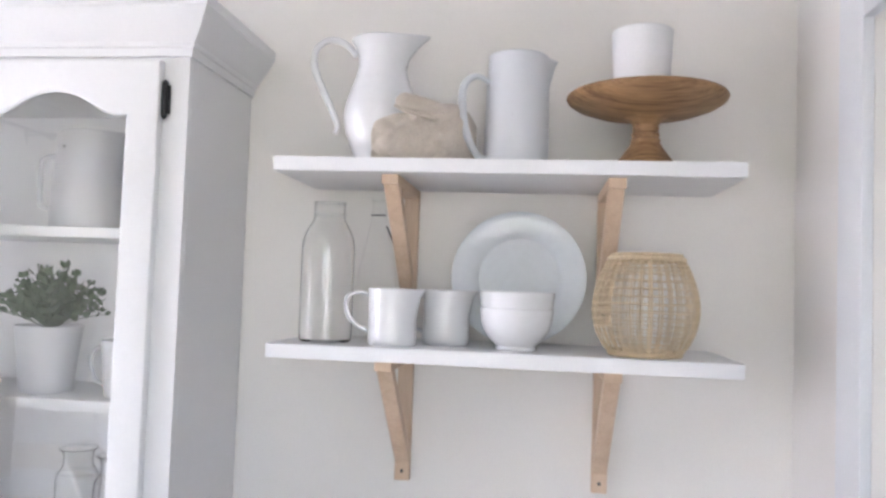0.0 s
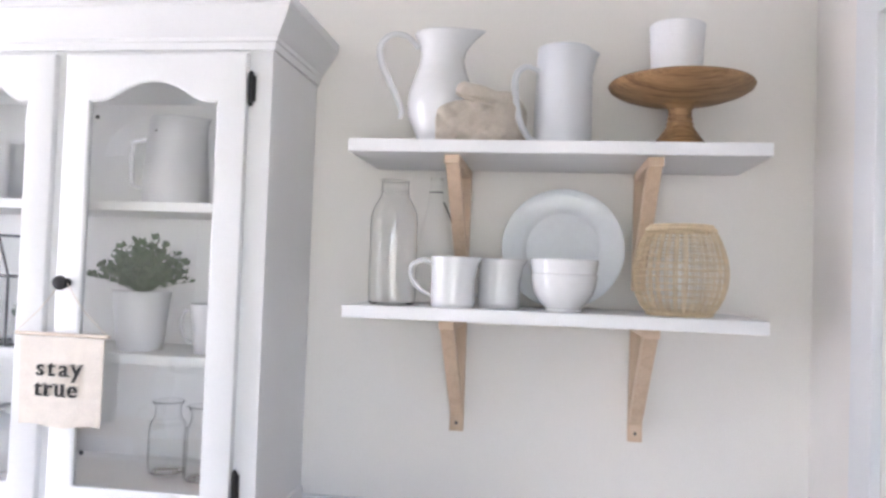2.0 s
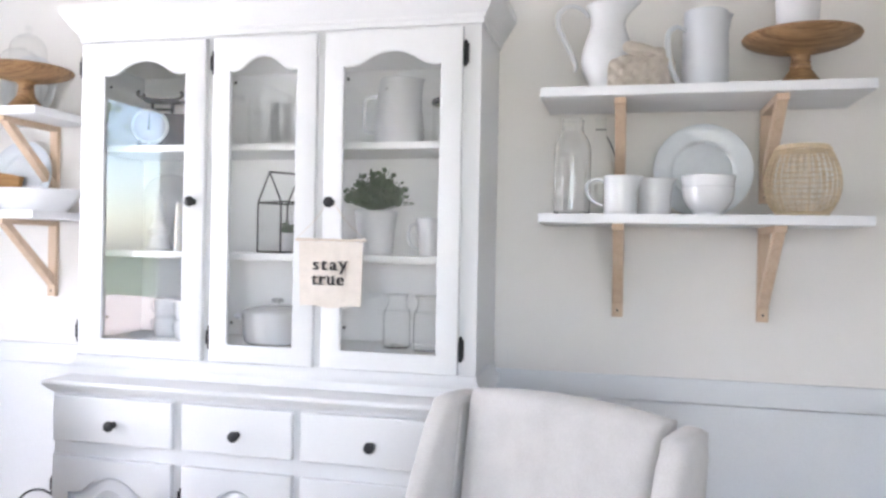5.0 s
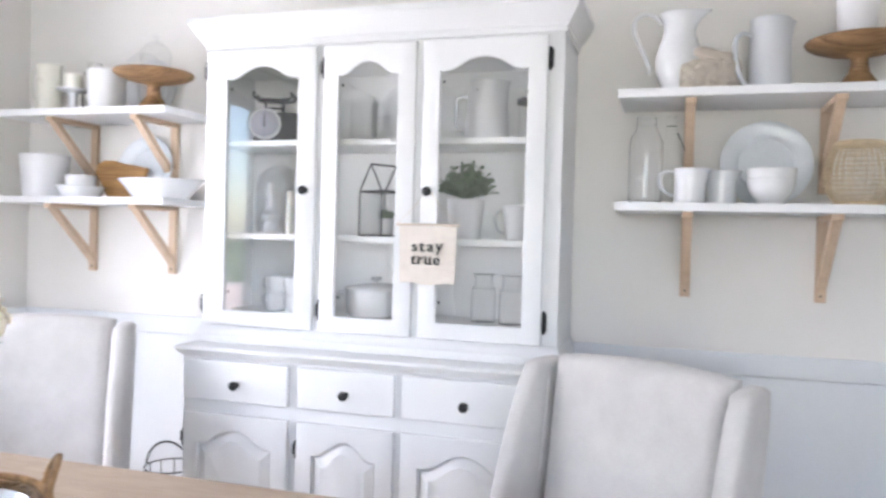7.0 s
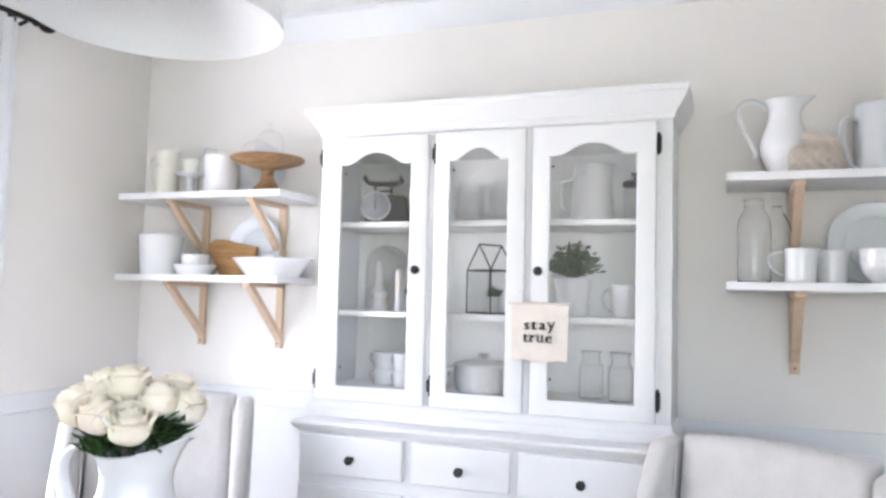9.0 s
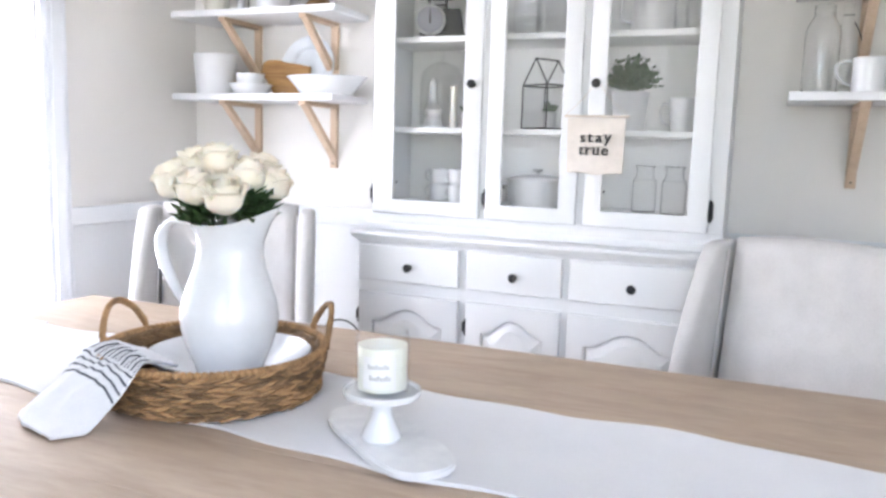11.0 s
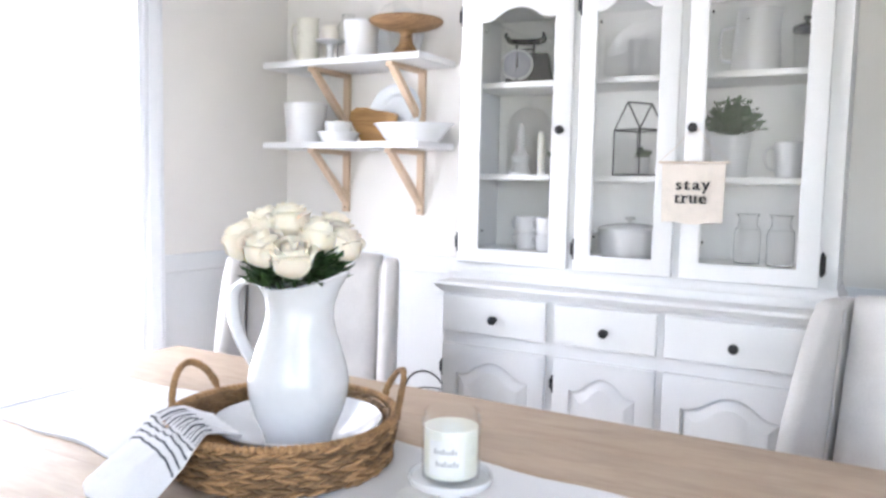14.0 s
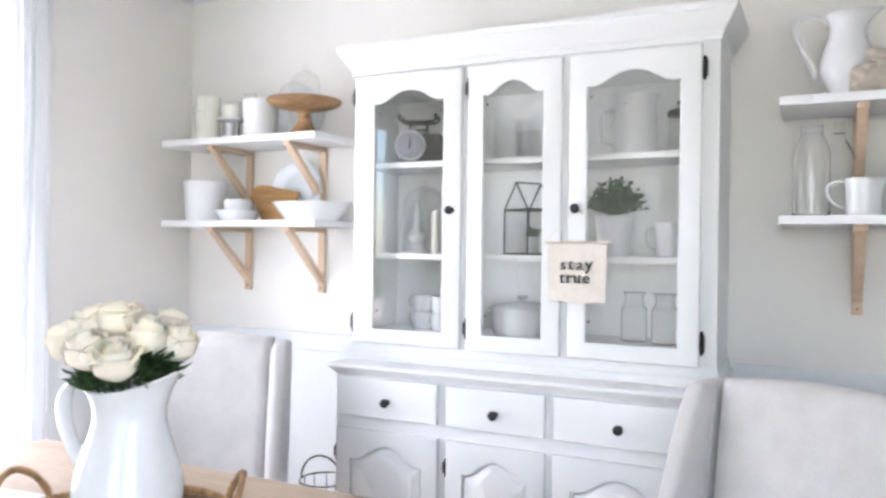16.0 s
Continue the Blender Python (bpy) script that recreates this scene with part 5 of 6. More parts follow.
for s in (-1, 1):
    bm = bmesh.new()
    tube(bm, smooth_path([(s * 0.112, -0.004, 0.208), (s * 0.05 - 0.002, -0.002, 0.265), (-0.004, 0.004, 0.332)], 5), 0.0014, 5)
    part("cord", bm, CANVAS, sg)


def lettering(text, size, x, z, parent, material, y=-0.0075, stretch=1.0, fat=0.0):
    c = bpy.data.curves.new("lettering", "FONT")
    c.body, c.size, c.align_x, c.extrude, c.offset = text, size, "CENTER", 0.0006, fat
    c.space_character = 1.2
    o = bpy.data.objects.new("lettering", c)
    scene.collection.objects.link(o)
    bpy.context.view_layer.update()
    me = bpy.data.meshes.new_from_object(o.evaluated_get(bpy.context.evaluated_depsgraph_get()))
    bpy.data.objects.remove(o)
    me.transform(Matrix.Translation((x, y, z)) @ Matrix.Rotation(radians(90), 4, "X") @ Matrix.Diagonal((stretch, 1, 1, 1)))
    me.materials.clear()
    me.materials.append(material)
    ob = new("lettering", me)
    ob.parent = parent
    return tagged(ob, "bold black printed words")


# each letter with its slab serifs: character, place across, serifs as (offset across, height over the line, half width)
XH = 0.0275
FOOT, SHOULDER = 0.0012, XH - 0.0012
WORDS = (("stay", 0.1125, (-0.044, -0.0165, 0.0135, 0.0455), {"t": ((0.001, FOOT, 0.008),), "a": ((0.012, FOOT, 0.0055),), "y": ((-0.0095, SHOULDER, 0.0075), (0.0105, SHOULDER, 0.006))}),
         ("true", 0.0675, (-0.0475, -0.0235, 0.0055, 0.037), {"t": ((0.001, FOOT, 0.008),), "r": ((-0.004, FOOT, 0.0085), (-0.0085, SHOULDER, 0.005)),
                                                            "u": ((-0.0115, SHOULDER, 0.0055), (0.0075, SHOULDER, 0.0055), (0.0125, FOOT, 0.005))}))
for word, line, places, serifs in WORDS:
    for ch, x in zip(word, places):
        for dx in (-0.0016, 0.0016):
            lettering(ch, 0.053, x + dx, line, sg, INK, y=-0.0075 + dx * 0.1)
        for off, up, half in serifs.get(ch, ()):
            bm = bmesh.new()
            box(bm, x + off - half, x + off + half, -0.0083, -0.0069, line + up - 0.0013, line + up + 0.0013)
            part("serif", bm, INK, sg)

# ---- wire basket on the floor beside the hutch ----
wb = thing("wire_basket", (-1.99, 1.50, 0), "black wire basket with a hooped handle on the floor", "basket")
for z, r in ((0.005, 0.075), (0.15, 0.085), (0.3, 0.095), (0.44, 0.1)):
    bm = bmesh.new()
    tube(bm, [(r * math.cos(a), r * math.sin(a), z) for a in (2 * math.pi * i / 32 for i in range(32))], 0.003, 6, True)
    part("hoop", bm, BLACK, wb)
bm = bmesh.new()
for i in range(12):
    a = 2 * math.pi * i / 12
    tube(bm, [(0.075 * math.cos(a), 0.075 * math.sin(a), 0.005), (0.1 * math.cos(a), 0.1 * math.sin(a), 0.44)], 0.002, 5)
part("uprights", bm, BLACK, wb)
bm = bmesh.new()
tube(bm, [(0.1 * math.cos(a), -0.02, 0.44 + 0.1 * math.sin(a)) for a in (math.pi * i / 16 for i in range(17))], 0.004, 8)
part("handle", bm, BLACK, wb)

# ---- pendant lamp ----
pl = thing("pendant_lamp", (-1.461, 0.066, 1.99), "large white dome pendant lamp hanging over the table", "pendant lamp")
bm = bmesh.new()
R = 0.263
o = [(R, 0), (R, 0.004)] + [(R * math.cos(a) ** 0.9, 0.004 + 0.2 * math.sin(a)) for a in (math.pi / 2 * i / 14 for i in range(1, 13))] + [(0.035, 0.205), (0.03, 0.21)]
i_ = [(max(r - 0.003, 0.001), z - 0.002) for r, z in reversed(o[1:])]
lathe(bm, o + i_ + [(R - 0.002, 0.0)], 64)
part("shade", bm, SHADE, pl)
bm = bmesh.new()
lathe(bm, [(0, 0.2), (0.032, 0.2), (0.032, 0.26), (0.012, 0.275), (0, 0.275)], 24)
part("cap", bm, SHADE, pl)
bm = bmesh.new()
tube(bm, [(0, 0, 0.27), (0, 0, TOP - 1.99 - 0.02)], 0.004, 8)
part("cord", bm, SHADE, pl)
bm = bmesh.new()
lathe(bm, [(0, TOP - 1.9905), (0.06, TOP - 1.9905), (0.058, TOP - 2.005), (0.02, TOP - 2.015), (0, TOP - 2.015)], 28)
part("canopy", bm, SHADE, pl)
bm = bmesh.new()
lathe(bm, [(0, 0.08), (0.016, 0.085), (0.028, 0.105), (0.03, 0.125), (0.022, 0.15), (0.014, 0.17), (0.014, 0.2), (0, 0.2)], 24)
part("bulb", bm, MATTE_WHITE, pl, "unlit white bulb")

# ---- on the table ----
T = TZ + 0.0005
run = thing("table_runner", (-1.2, -0.05, T), "white cotton table runner with a hemmed end", "table runner")


def runner_edge(x, side):
    base = -0.05 - (x + 1.4) * 0.033
    wob = 0.008 * math.sin(9 * x) + 0.006 * math.sin(23 * x + side)
    return base + side * 0.196 + wob


bm = bmesh.new()
n, m = 120, 14
top = []
for i in range(n + 1):
    x = TX0 - 0.012 + (TX1 + 0.012 - TX0 + 0.012) * i / n
    row = []
    for k in range(m + 1):
        v = k / m
        y = runner_edge(x, -1) * (1 - v) + runner_edge(x, 1) * v
        e = abs(2 * v - 1)
        z = 0.003 + 0.0012 * math.sin(7 * x + 5 * v) + 0.0022 * max(0, e - 0.8) / 0.2 * (1 + math.sin(13 * x + v))
        row.append((x + 1.2, y + 0.05, z))
    top.append(row)
rings(bm, [row + [(x, y, 0.0005) for x, y, z in reversed(row)] for row in top], True, True, True)
part("cloth", bm, WHITE_CLOTH, run, smooth=60)
for x0, x1, sgn in ((TX0 - 0.012, -2.165, -1),):
    bm = bmesh.new()
    rows = []
    for i in range(13):
        x = x0 + (x1 - x0) * i / 12
        a, b = runner_edge(x, -1) + 0.002, runner_edge(x, 1) + 0.012
        rows.append([(x + 1.2, a + (b - a) * k / 8 + 0.05, 0.0062 + 0.0008 * math.sin(18 * x + k)) for k in range(9)])
    rings(bm, [r + [(x, y, 0.003) for x, y, z in reversed(r)] for r in rows], True, True, True)
    part("folded_hem", bm, WHITE_CLOTH, run, smooth=60)
for end, x in ((-1, TX0 - 0.013), (1, TX1 + 0.013)):
    bm = bmesh.new()
    rows = []
    for k in range(9):
        v = k / 8
        y = runner_edge(x, -1) * (1 - v) + runner_edge(x, 1) * v
        rows.append([(x + 1.2 + end * (0.004 + 0.006 * math.sin(2.2 * j + v * 9) * j / 6), y + 0.05, 0.004 - 0.04 * j) for j in range(7)])
    rings(bm, [r + [(x2 + end * 0.003, y, z) for x2, y, z in reversed(r)] for r in rows], True, True, True)
    part("hanging_end", bm, WHITE_CLOTH, run, smooth=60)

# round seagrass tray basket
BX, BY = -1.392, -0.058
bk = thing("basket_tray", (BX, BY, T + 0.0055), "round woven seagrass basket tray with two looped handles", "basket")
rng = random.Random(11)
bk.scale = (0.94, 0.94, 1.0)


def lump(bm, at, d, length, r, twist=0.0):
    """One plaited strand: a tapered spindle along d."""
    d = d.normalized()
    s = d.orthogonal().normalized()
    u = d.cross(s)
    loops = []
    for f, q in ((-0.5, 0.35), (-0.25, 0.85), (0.0, 1.0), (0.25, 0.85), (0.5, 0.35)):
        loops.append([at + d * length * f + (s * math.cos(a) + u * math.sin(a)) * r * q for a in (2 * math.pi * i / 6 for i in range(6))])
    rings(bm, loops, True, True, True)


def wall_r(z):
    return 0.226 + 0.014 * z / 0.085


sb = bmesh.new()
lump(sb, Vector((0, 0, 0)), Vector((1, 0, 0)), 0.038, 0.0047)
STRAND = finish(sb, "strand", WICKER, 60)
FRONT = radians(-62)
hidden = bmesh.new()
for row in range(9):
    z = 0.006 + 0.0097 * row
    for i in range(56):
        a = 2 * math.pi * (i + 0.5 * (row % 2) + rng.uniform(-0.2, 0.2)) / 56
        r = wall_r(z) + rng.uniform(-0.0015, 0.003)
        slant = (1 if row % 2 else -1) * rng.uniform(8, 15)
        if abs((a - FRONT + math.pi) % (2 * math.pi) - math.pi) < radians(95):
            ob = new("strand", STRAND)
            ob.parent = bk
            ob.matrix_basis = (Matrix.Translation((r * math.cos(a), r * math.sin(a), z + rng.uniform(-0.0012, 0.0012))) @ Matrix.Rotation(a + math.pi / 2, 4, "Z")
                               @ Matrix.Rotation(radians(slant), 4, "Y") @ Matrix.Rotation(rng.uniform(0, 1), 4, "X") @ Matrix.Diagonal((rng.uniform(0.85, 1.15), 1, rng.uniform(0.85, 1.15), 1)))
        else:
            lump(hidden, Vector((r * math.cos(a), r * math.sin(a), z)), Vector((-math.sin(a), math.cos(a), -math.sin(radians(slant)))), 0.038, 0.0047)
        if row > 1:
            q = r - 0.017
            lump(hidden, Vector((q * math.cos(a), q * math.sin(a), z)), Vector((-math.sin(a), math.cos(a), math.sin(radians(slant)))), 0.046, 0.006)
tagged(part("weave", hidden, WICKER, bk, smooth=60), kind="stuff")
bm = bmesh.new()
lathe(bm, [(0.214, 0.0), (0.22, 0.0), (0.231, 0.085), (0.225, 0.085)], 64)
part("lining", bm, WICKER, bk)
bm = bmesh.new()
lathe(bm, [(0, 0), (0.222, 0.0), (0.222, 0.007), (0, 0.007)], 64)
part("bottom", bm, WICKER, bk)
bm = bmesh.new()
cnt = 110
for i in range(cnt):
    a = 2 * math.pi * i / cnt
    lump(bm, Vector((0.237 * math.cos(a), 0.237 * math.sin(a), 0.091)), Vector((-math.sin(a) * 0.5, math.cos(a) * 0.5, 0)) + Vector((math.cos(a), math.sin(a), 0)) * 0.9, 0.021, 0.0085)
tagged(part("wrapped_rim", bm, WICKER, bk, smooth=60), kind="stuff")
for a0 in (radians(44), radians(188)):
    bm = bmesh.new()
    half = 0.33
    path = []
    for i in range(25):
        u = i / 24
        a = a0 + half * (2 * u - 1)
        z = 0.085 + 0.08 * math.sin(math.pi * u) ** 0.6
        rr = 0.243 + 0.012 * math.sin(math.pi * u)
        path.append(Vector((rr * math.cos(a), rr * math.sin(a), z)))
    tube(bm, path, 0.0065, 8)
    for i in range(1, 24):
        for q in range(2):
            k = path[i] + (path[min(i + 1, 24)] - path[i]) * q * 0.5
            d = (path[i + 1] - path[i - 1]).normalized()
            lump(bm, k + Vector((rng.uniform(-1, 1), rng.uniform(-1, 1), rng.uniform(-1, 1))) * 0.0008, d.orthogonal() * 0.55 + d * 0.9, 0.02, 0.0066)
    part("handle", bm, WICKER, bk, smooth=60)

bm = bmesh.new()
lathe(bm, wall_of([(0.085, 0), (0.09, 0.006), (0.11, 0.018), (0.145, 0.042), (0.166, 0.062), (0.17, 0.066)], 0.005), 64)
single("wash_basin", bm, CERAMIC, (BX + 0.012, BY + 0.03, T + 0.013), "shallow white ironstone basin set in the basket", "basin")
PX, PY, PZ = BX + 0.012, BY + 0.03, T + 0.0195
PIT = [(0.062, 0), (0.067, 0.005), (0.066, 0.014), (0.072, 0.035), (0.088, 0.072), (0.099, 0.112), (0.101, 0.138), (0.096, 0.168), (0.086, 0.202), (0.075, 0.235), (0.067, 0.262), (0.0645, 0.284), (0.069, 0.309), (0.077, 0.326)]
jug("pitcher", (PX, PY, PZ), PIT, 0.005,
    [(-0.066, 0, 0.308), (-0.095, 0, 0.326), (-0.138, 0, 0.328), (-0.17, 0, 0.302), (-0.174, 0, 0.262), (-0.16, 0, 0.218), (-0.135, 0, 0.178), (-0.108, 0, 0.145), (-0.096, 0, 0.122)],
    spout(0.326, 0.04, 0.22, 0.8, 0.036), CERAMIC, "large glossy white ironstone pitcher holding roses", turn=2, hr=0.0095, n=56, strap=2.1)


def petal(bm, turn, r, h, half, lip, close, rg):
    """One cupped petal: swells from the base, closes towards the top, rolls its rounded edge outwards."""
    n, m = 10, 12
    sway, dip = rg.uniform(-0.12, 0.12), rg.uniform(0.12, 0.22)
    rows = []
    for k in range(m + 1):
        v = k / m
        row = []
        for i in range(n + 1):
            u = 2 * i / n - 1
            a = turn + u * half * (0.45 + 0.55 * math.sin(math.pi * min(0.5, 0.12 + v * 0.6))) + sway * v
            swell = math.sin(math.pi * 0.5 * min(1, v * 1.9)) ** 0.8
            rad = r * swell * (1 - close * max(0, v - 0.5) ** 1.5)
            edge = max(0, v - 0.8) / 0.2
            rad += lip * edge ** 2 + 0.05 * r * abs(u) ** 3
            z = h * v * (1 - dip * abs(u) ** 3.2 * v) - lip * 0.75 * edge ** 3
            row.append((rad * math.cos(a), rad * math.sin(a), z))
        rows.append(row)
    rings(bm, rows, False)


def rose_mesh(seed, open_=1.0):
    """A half-open rose: a tight bud inside four rounds of cupped petals."""
    rg = random.Random(seed)
    bm = bmesh.new()
    for count, r, h, half, lip, close in ((2, 0.008, 0.061, 1.9, 0.0, 0.5), (3, 0.014, 0.063, 1.5, 0.001, 0.9), (3, 0.0205, 0.063, 1.35, 0.0025, 0.75),
                                          (4, 0.027, 0.061, 1.1, 0.005, 0.5), (4, 0.032, 0.055, 0.98, 0.009, 0.25)):
        a0 = rg.uniform(0, 6.28)
        for i in range(count):
            petal(bm, a0 + 2 * math.pi * i / count + rg.uniform(-0.15, 0.15), r * rg.uniform(0.96, 1.05), h * rg.uniform(0.96, 1.04), half, lip * open_, close, rg)
    lathe(bm, [(0, 0.0), (0.013, 0.006), (0.02, 0.022), (0.018, 0.042), (0.008, 0.052), (0, 0.053)], 12)
    return finish(bm, "rose", PETAL, 80)


bq = thing("rose_bouquet", (PX, PY, PZ + 0.22), "bouquet of cream roses with dark green leaves in a pitcher", "flowers")
ROSES = [rose_mesh(1, 0.8), rose_mesh(2, 1.2), rose_mesh(3, 0.5)]
# along the table's far diagonal, towards its near corner, up
HEADS = [(-0.058, 0.07, 0.192), (0.006, 0.083, 0.176), (-0.112, 0.02, 0.200), (-0.072, 0.0, 0.232), (-0.018, 0.02, 0.243), (0.045, 0.03, 0.213),
         (0.092, -0.005, 0.195), (0.062, -0.055, 0.222), (-0.03, -0.062, 0.23), (-0.098, -0.062, 0.2)]
rng = random.Random(7)
for i, (u, w, z) in enumerate(HEADS):
    u, z = u * 0.93, z - 0.004
    ob = new("rose", ROSES[i % 3])
    ob.parent = bq
    x, y = 0.88 * u + 0.47 * w, 0.47 * u - 0.88 * w
    face = Vector((x, y, 0.27)).normalized()
    k = rng.uniform(1.12, 1.24)
    foot = Vector((x, y, z)) - face * 0.036 * k
    ob.matrix_basis = Matrix.Translation(foot) @ face.to_track_quat("Z", "Y").to_matrix().to_4x4() @ Matrix.Rotation(rng.uniform(0, 6), 4, "Z") @ Matrix.Diagonal((k, k, k * 1.08, 1))
    bm = bmesh.new()
    tube(bm, arc((x * 0.1, y * 0.1, -0.12), (x * 0.2, y * 0.2, 0.08), foot, 8), 0.003, 6)
    lathe(bm, [(0, -0.006), (0.009, 0), (0.013, 0.006), (0, 0.007)], 8, foot)
    for q in range(5):
        a = 2 * math.pi * q / 5
        ax = Vector((math.cos(a), math.sin(a), -0.25)).normalized()
        leaf_blade(bm, foot, ax, ax.cross(Vector((0, 0, 1))).normalized(), 0.026, 0.009, 0.2)
    part("stem", bm, DEEP_LEAF, bq)
bm = bmesh.new()
for i in range(150):
    a = rng.uniform(0, 2 * math.pi)
    rr = rng.uniform(0.03, 0.072)
    p = Vector((rr * math.cos(a), rr * math.sin(a), rng.uniform(0.112, 0.15) + 0.022 * max(0, math.cos(a))))
    ax = Vector((math.cos(a) * rng.uniform(0.6, 1.3), math.sin(a) * rng.uniform(0.6, 1.3), rng.uniform(-0.25, 0.45))).normalized()
    sd = ax.cross(Vector((rng.uniform(-0.6, 0.6), rng.uniform(-0.6, 0.6), 1))).normalized()
    leaf_blade(bm, p, ax, sd, rng.uniform(0.035, 0.06), rng.uniform(0.022, 0.034), 0.2)
part("leaves", bm, DEEP_LEAF, bq, "dark green rose leaves", smooth=0)
# two leafy sprigs that hang over the rim
for u0, w0 in ((-0.062, 0.03), (0.046, 0.025)):
    bm = bmesh.new()
    c = Vector((0.88 * u0 + 0.47 * w0, 0.47 * u0 - 0.88 * w0, 0.152))
    for i in range(14):
        d = Vector((c.x, c.y, 0)).normalized()
        p = c * 1.0 + Vector((rng.uniform(-0.018, 0.018), rng.uniform(-0.018, 0.018), rng.uniform(-0.01, 0.03)))
        ax = (d + Vector((rng.uniform(-0.8, 0.8), rng.uniform(-0.8, 0.8), rng.uniform(-0.4, 0.3)))).normalized()
        leaf_blade(bm, p, ax, ax.cross(Vector((rng.uniform(-0.4, 0.4), rng.uniform(-0.4, 0.4), 1))).normalized(), rng.uniform(0.03, 0.048), rng.uniform(0.016, 0.026), 0.2)
    part("sprig", bm, DEEP_LEAF, bq, smooth=0)

# striped tea towel spilling over the basket's rim
tt = thing("tea_towel", (-1.50, -0.30, T), "white tea towel with charcoal stripes hanging out of the basket", "tea towel")
# rows of the cloth from inside the basket, over the rim, down on to the table: near end, far end, height
EDGE = [((-1.365, -0.20), (-1.53, -0.125), 0.088), ((-1.378, -0.262), (-1.575, -0.175), 0.110), ((-1.362, -0.315), (-1.588, -0.225), 0.100),
        ((-1.382, -0.342), (-1.61, -0.262), 0.068), ((-1.412, -0.362), (-1.632, -0.292), 0.034), ((-1.435, -0.392), (-1.638, -0.32), 0.012), ((-1.452, -0.428), (-1.605, -0.35), 0.005)]
NEAR = smooth_path([(a[0], a[1], z) for a, b, z in EDGE], 6)
FAR = smooth_path([(b[0] * 0.9 + a[0] * 0.1, b[1] * 0.9 + a[1] * 0.1, z) for a, b, z in EDGE], 6)


def towel_at(s, v, off):
    """A point of the towel: s along it from inside the basket, v across from -1 to 1."""
    i = min(len(NEAR) - 2, int(s * (len(NEAR) - 1)))
    f = s * (len(NEAR) - 1) - i
    a, b = NEAR[i].lerp(NEAR[i + 1], f), FAR[i].lerp(FAR[i + 1], f)
    p = a.lerp(b, (v + 1) / 2)
    down = max(0, s - 0.33) / 0.67
    crease = 0.016 * noise.noise(Vector((2.2 * v + 3, 5 * s, 1.7))) * min(1, 2.5 * down) + 0.006 * noise.noise(Vector((7 * v, 11 * s, 4.1)))
    gather = 0.5 * crease + 0.003 * math.sin(17 * v + 2 * s) * max(0, 1 - 1.3 * s) + 0.003 * math.sin(5 * v + 5 * s + 1) * math.sin(math.pi * min(1, s * 1.1))
    bulge = 0.017 * (1 - v * v) ** 0.6 * math.sin(math.pi * min(1, down ** 0.8 * 0.93))
    z = max(0.002 + 0.004 * down ** 4, p.z + gather * (1 - 0.8 * down ** 3) + bulge - 0.018 * abs(v) ** 3 * down * (1 - down) * 4)
    tip = (0.010 * math.sin(2.2 * v + 0.6) + 0.0015 * math.sin(8 * v)) * down ** 3
    return (p.x + 1.50 - 0.42 * tip, p.y + 0.30 - 0.9 * tip, z + off)


bm = bmesh.new()
ns, nv = 48, 30
rows = [[towel_at(k / ns, 2 * i / nv - 1, 0.004) for i in range(nv + 1)] for k in range(ns + 1)]
rings(bm, [r + [(x, y, max(0.0005, z - 0.004)) for x, y, z in reversed(r)] for r in rows], True, True, True)
part("cloth", bm, WHITE_CLOTH, tt, smooth=70)
for s0, s1 in ((0.335, 0.349), (0.385, 0.4), (0.44, 0.455), (0.495, 0.511)):
    bm = bmesh.new()
    r2 = [[towel_at(s, 2 * i / nv - 1, 0.0052) for i in range(nv + 1)] for s in (s0, (s0 + s1) / 2, s1)]
    rings(bm, r2, False)
    part("stripe", bm, NAVY, tt, smooth=70)
for v0 in [-0.95 + 0.125 * i for i in range(16)]:
    bm = bmesh.new()
    r2 = [[towel_at(0.14 + 0.17 * k / 10, v0 + dv, 0.0052) for dv in (0, 0.04)] for k in range(11)]
    rings(bm, r2, False)
    part("stripe", bm, NAVY, tt, smooth=70)

# marble board, pedestal and candle
mb = thing("marble_board", (-0.936, -0.166, T + 0.0062), "white marble serving board with a rounded end", "serving board")
bm = bmesh.new()
out = []
for i in range(40):
    a = 2 * math.pi * i / 40
    e = 0.55
    ca, sa_ = math.cos(a), math.sin(a)
    out.append((0.172 * abs(ca) ** e * (1 if ca > 0 else -1), 0.07 * abs(sa_) ** 0.75 * (1 if sa_ > 0 else -1)))
prism(bm, out, lambda u, v, q: (u, v, q), 0.014)
bmesh.ops.rotate(bm, verts=bm.verts, cent=(0, 0, 0), matrix=Matrix.Rotation(radians(-38), 3, "Z"))
bmesh.ops.bevel(bm, geom=[e for e in bm.edges if abs(e.verts[0].co.z - e.verts[1].co.z) < 1e-5], offset=0.003, segments=2, affect="EDGES")
part("slab", bm, MARBLE, mb)
CX, CY = -0.938, -0.187
cs = thing("pedestal_dish", (CX, CY, T + 0.0207), "small white ceramic pedestal dish on a marble board", "pedestal dish", "white pedestals")
bm = bmesh.new()
lathe(bm, [(0, 0), (0.033, 0), (0.035, 0.004), (0.032, 0.012), (0.024, 0.03), (0.018, 0.045), (0.018, 0.056), (0.024, 0.068), (0.05, 0.074), (0.064, 0.077), (0.066, 0.082), (0.066, 0.088), (0.062, 0.088), (0.06, 0.083), (0, 0.082)], 44)
part("stand", bm, CERAMIC, cs)
cn = thing("jar_candle", (CX, CY, T + 0.1032), "cream candle in a clear glass jar with a paper label", "candle")
bm = bmesh.new()
lathe(bm, [(0, 0), (0.04, 0), (0.0445, 0.004), (0.0455, 0.012), (0.0455, 0.094), (0.042, 0.1), (0.042, 0.108)], 44)
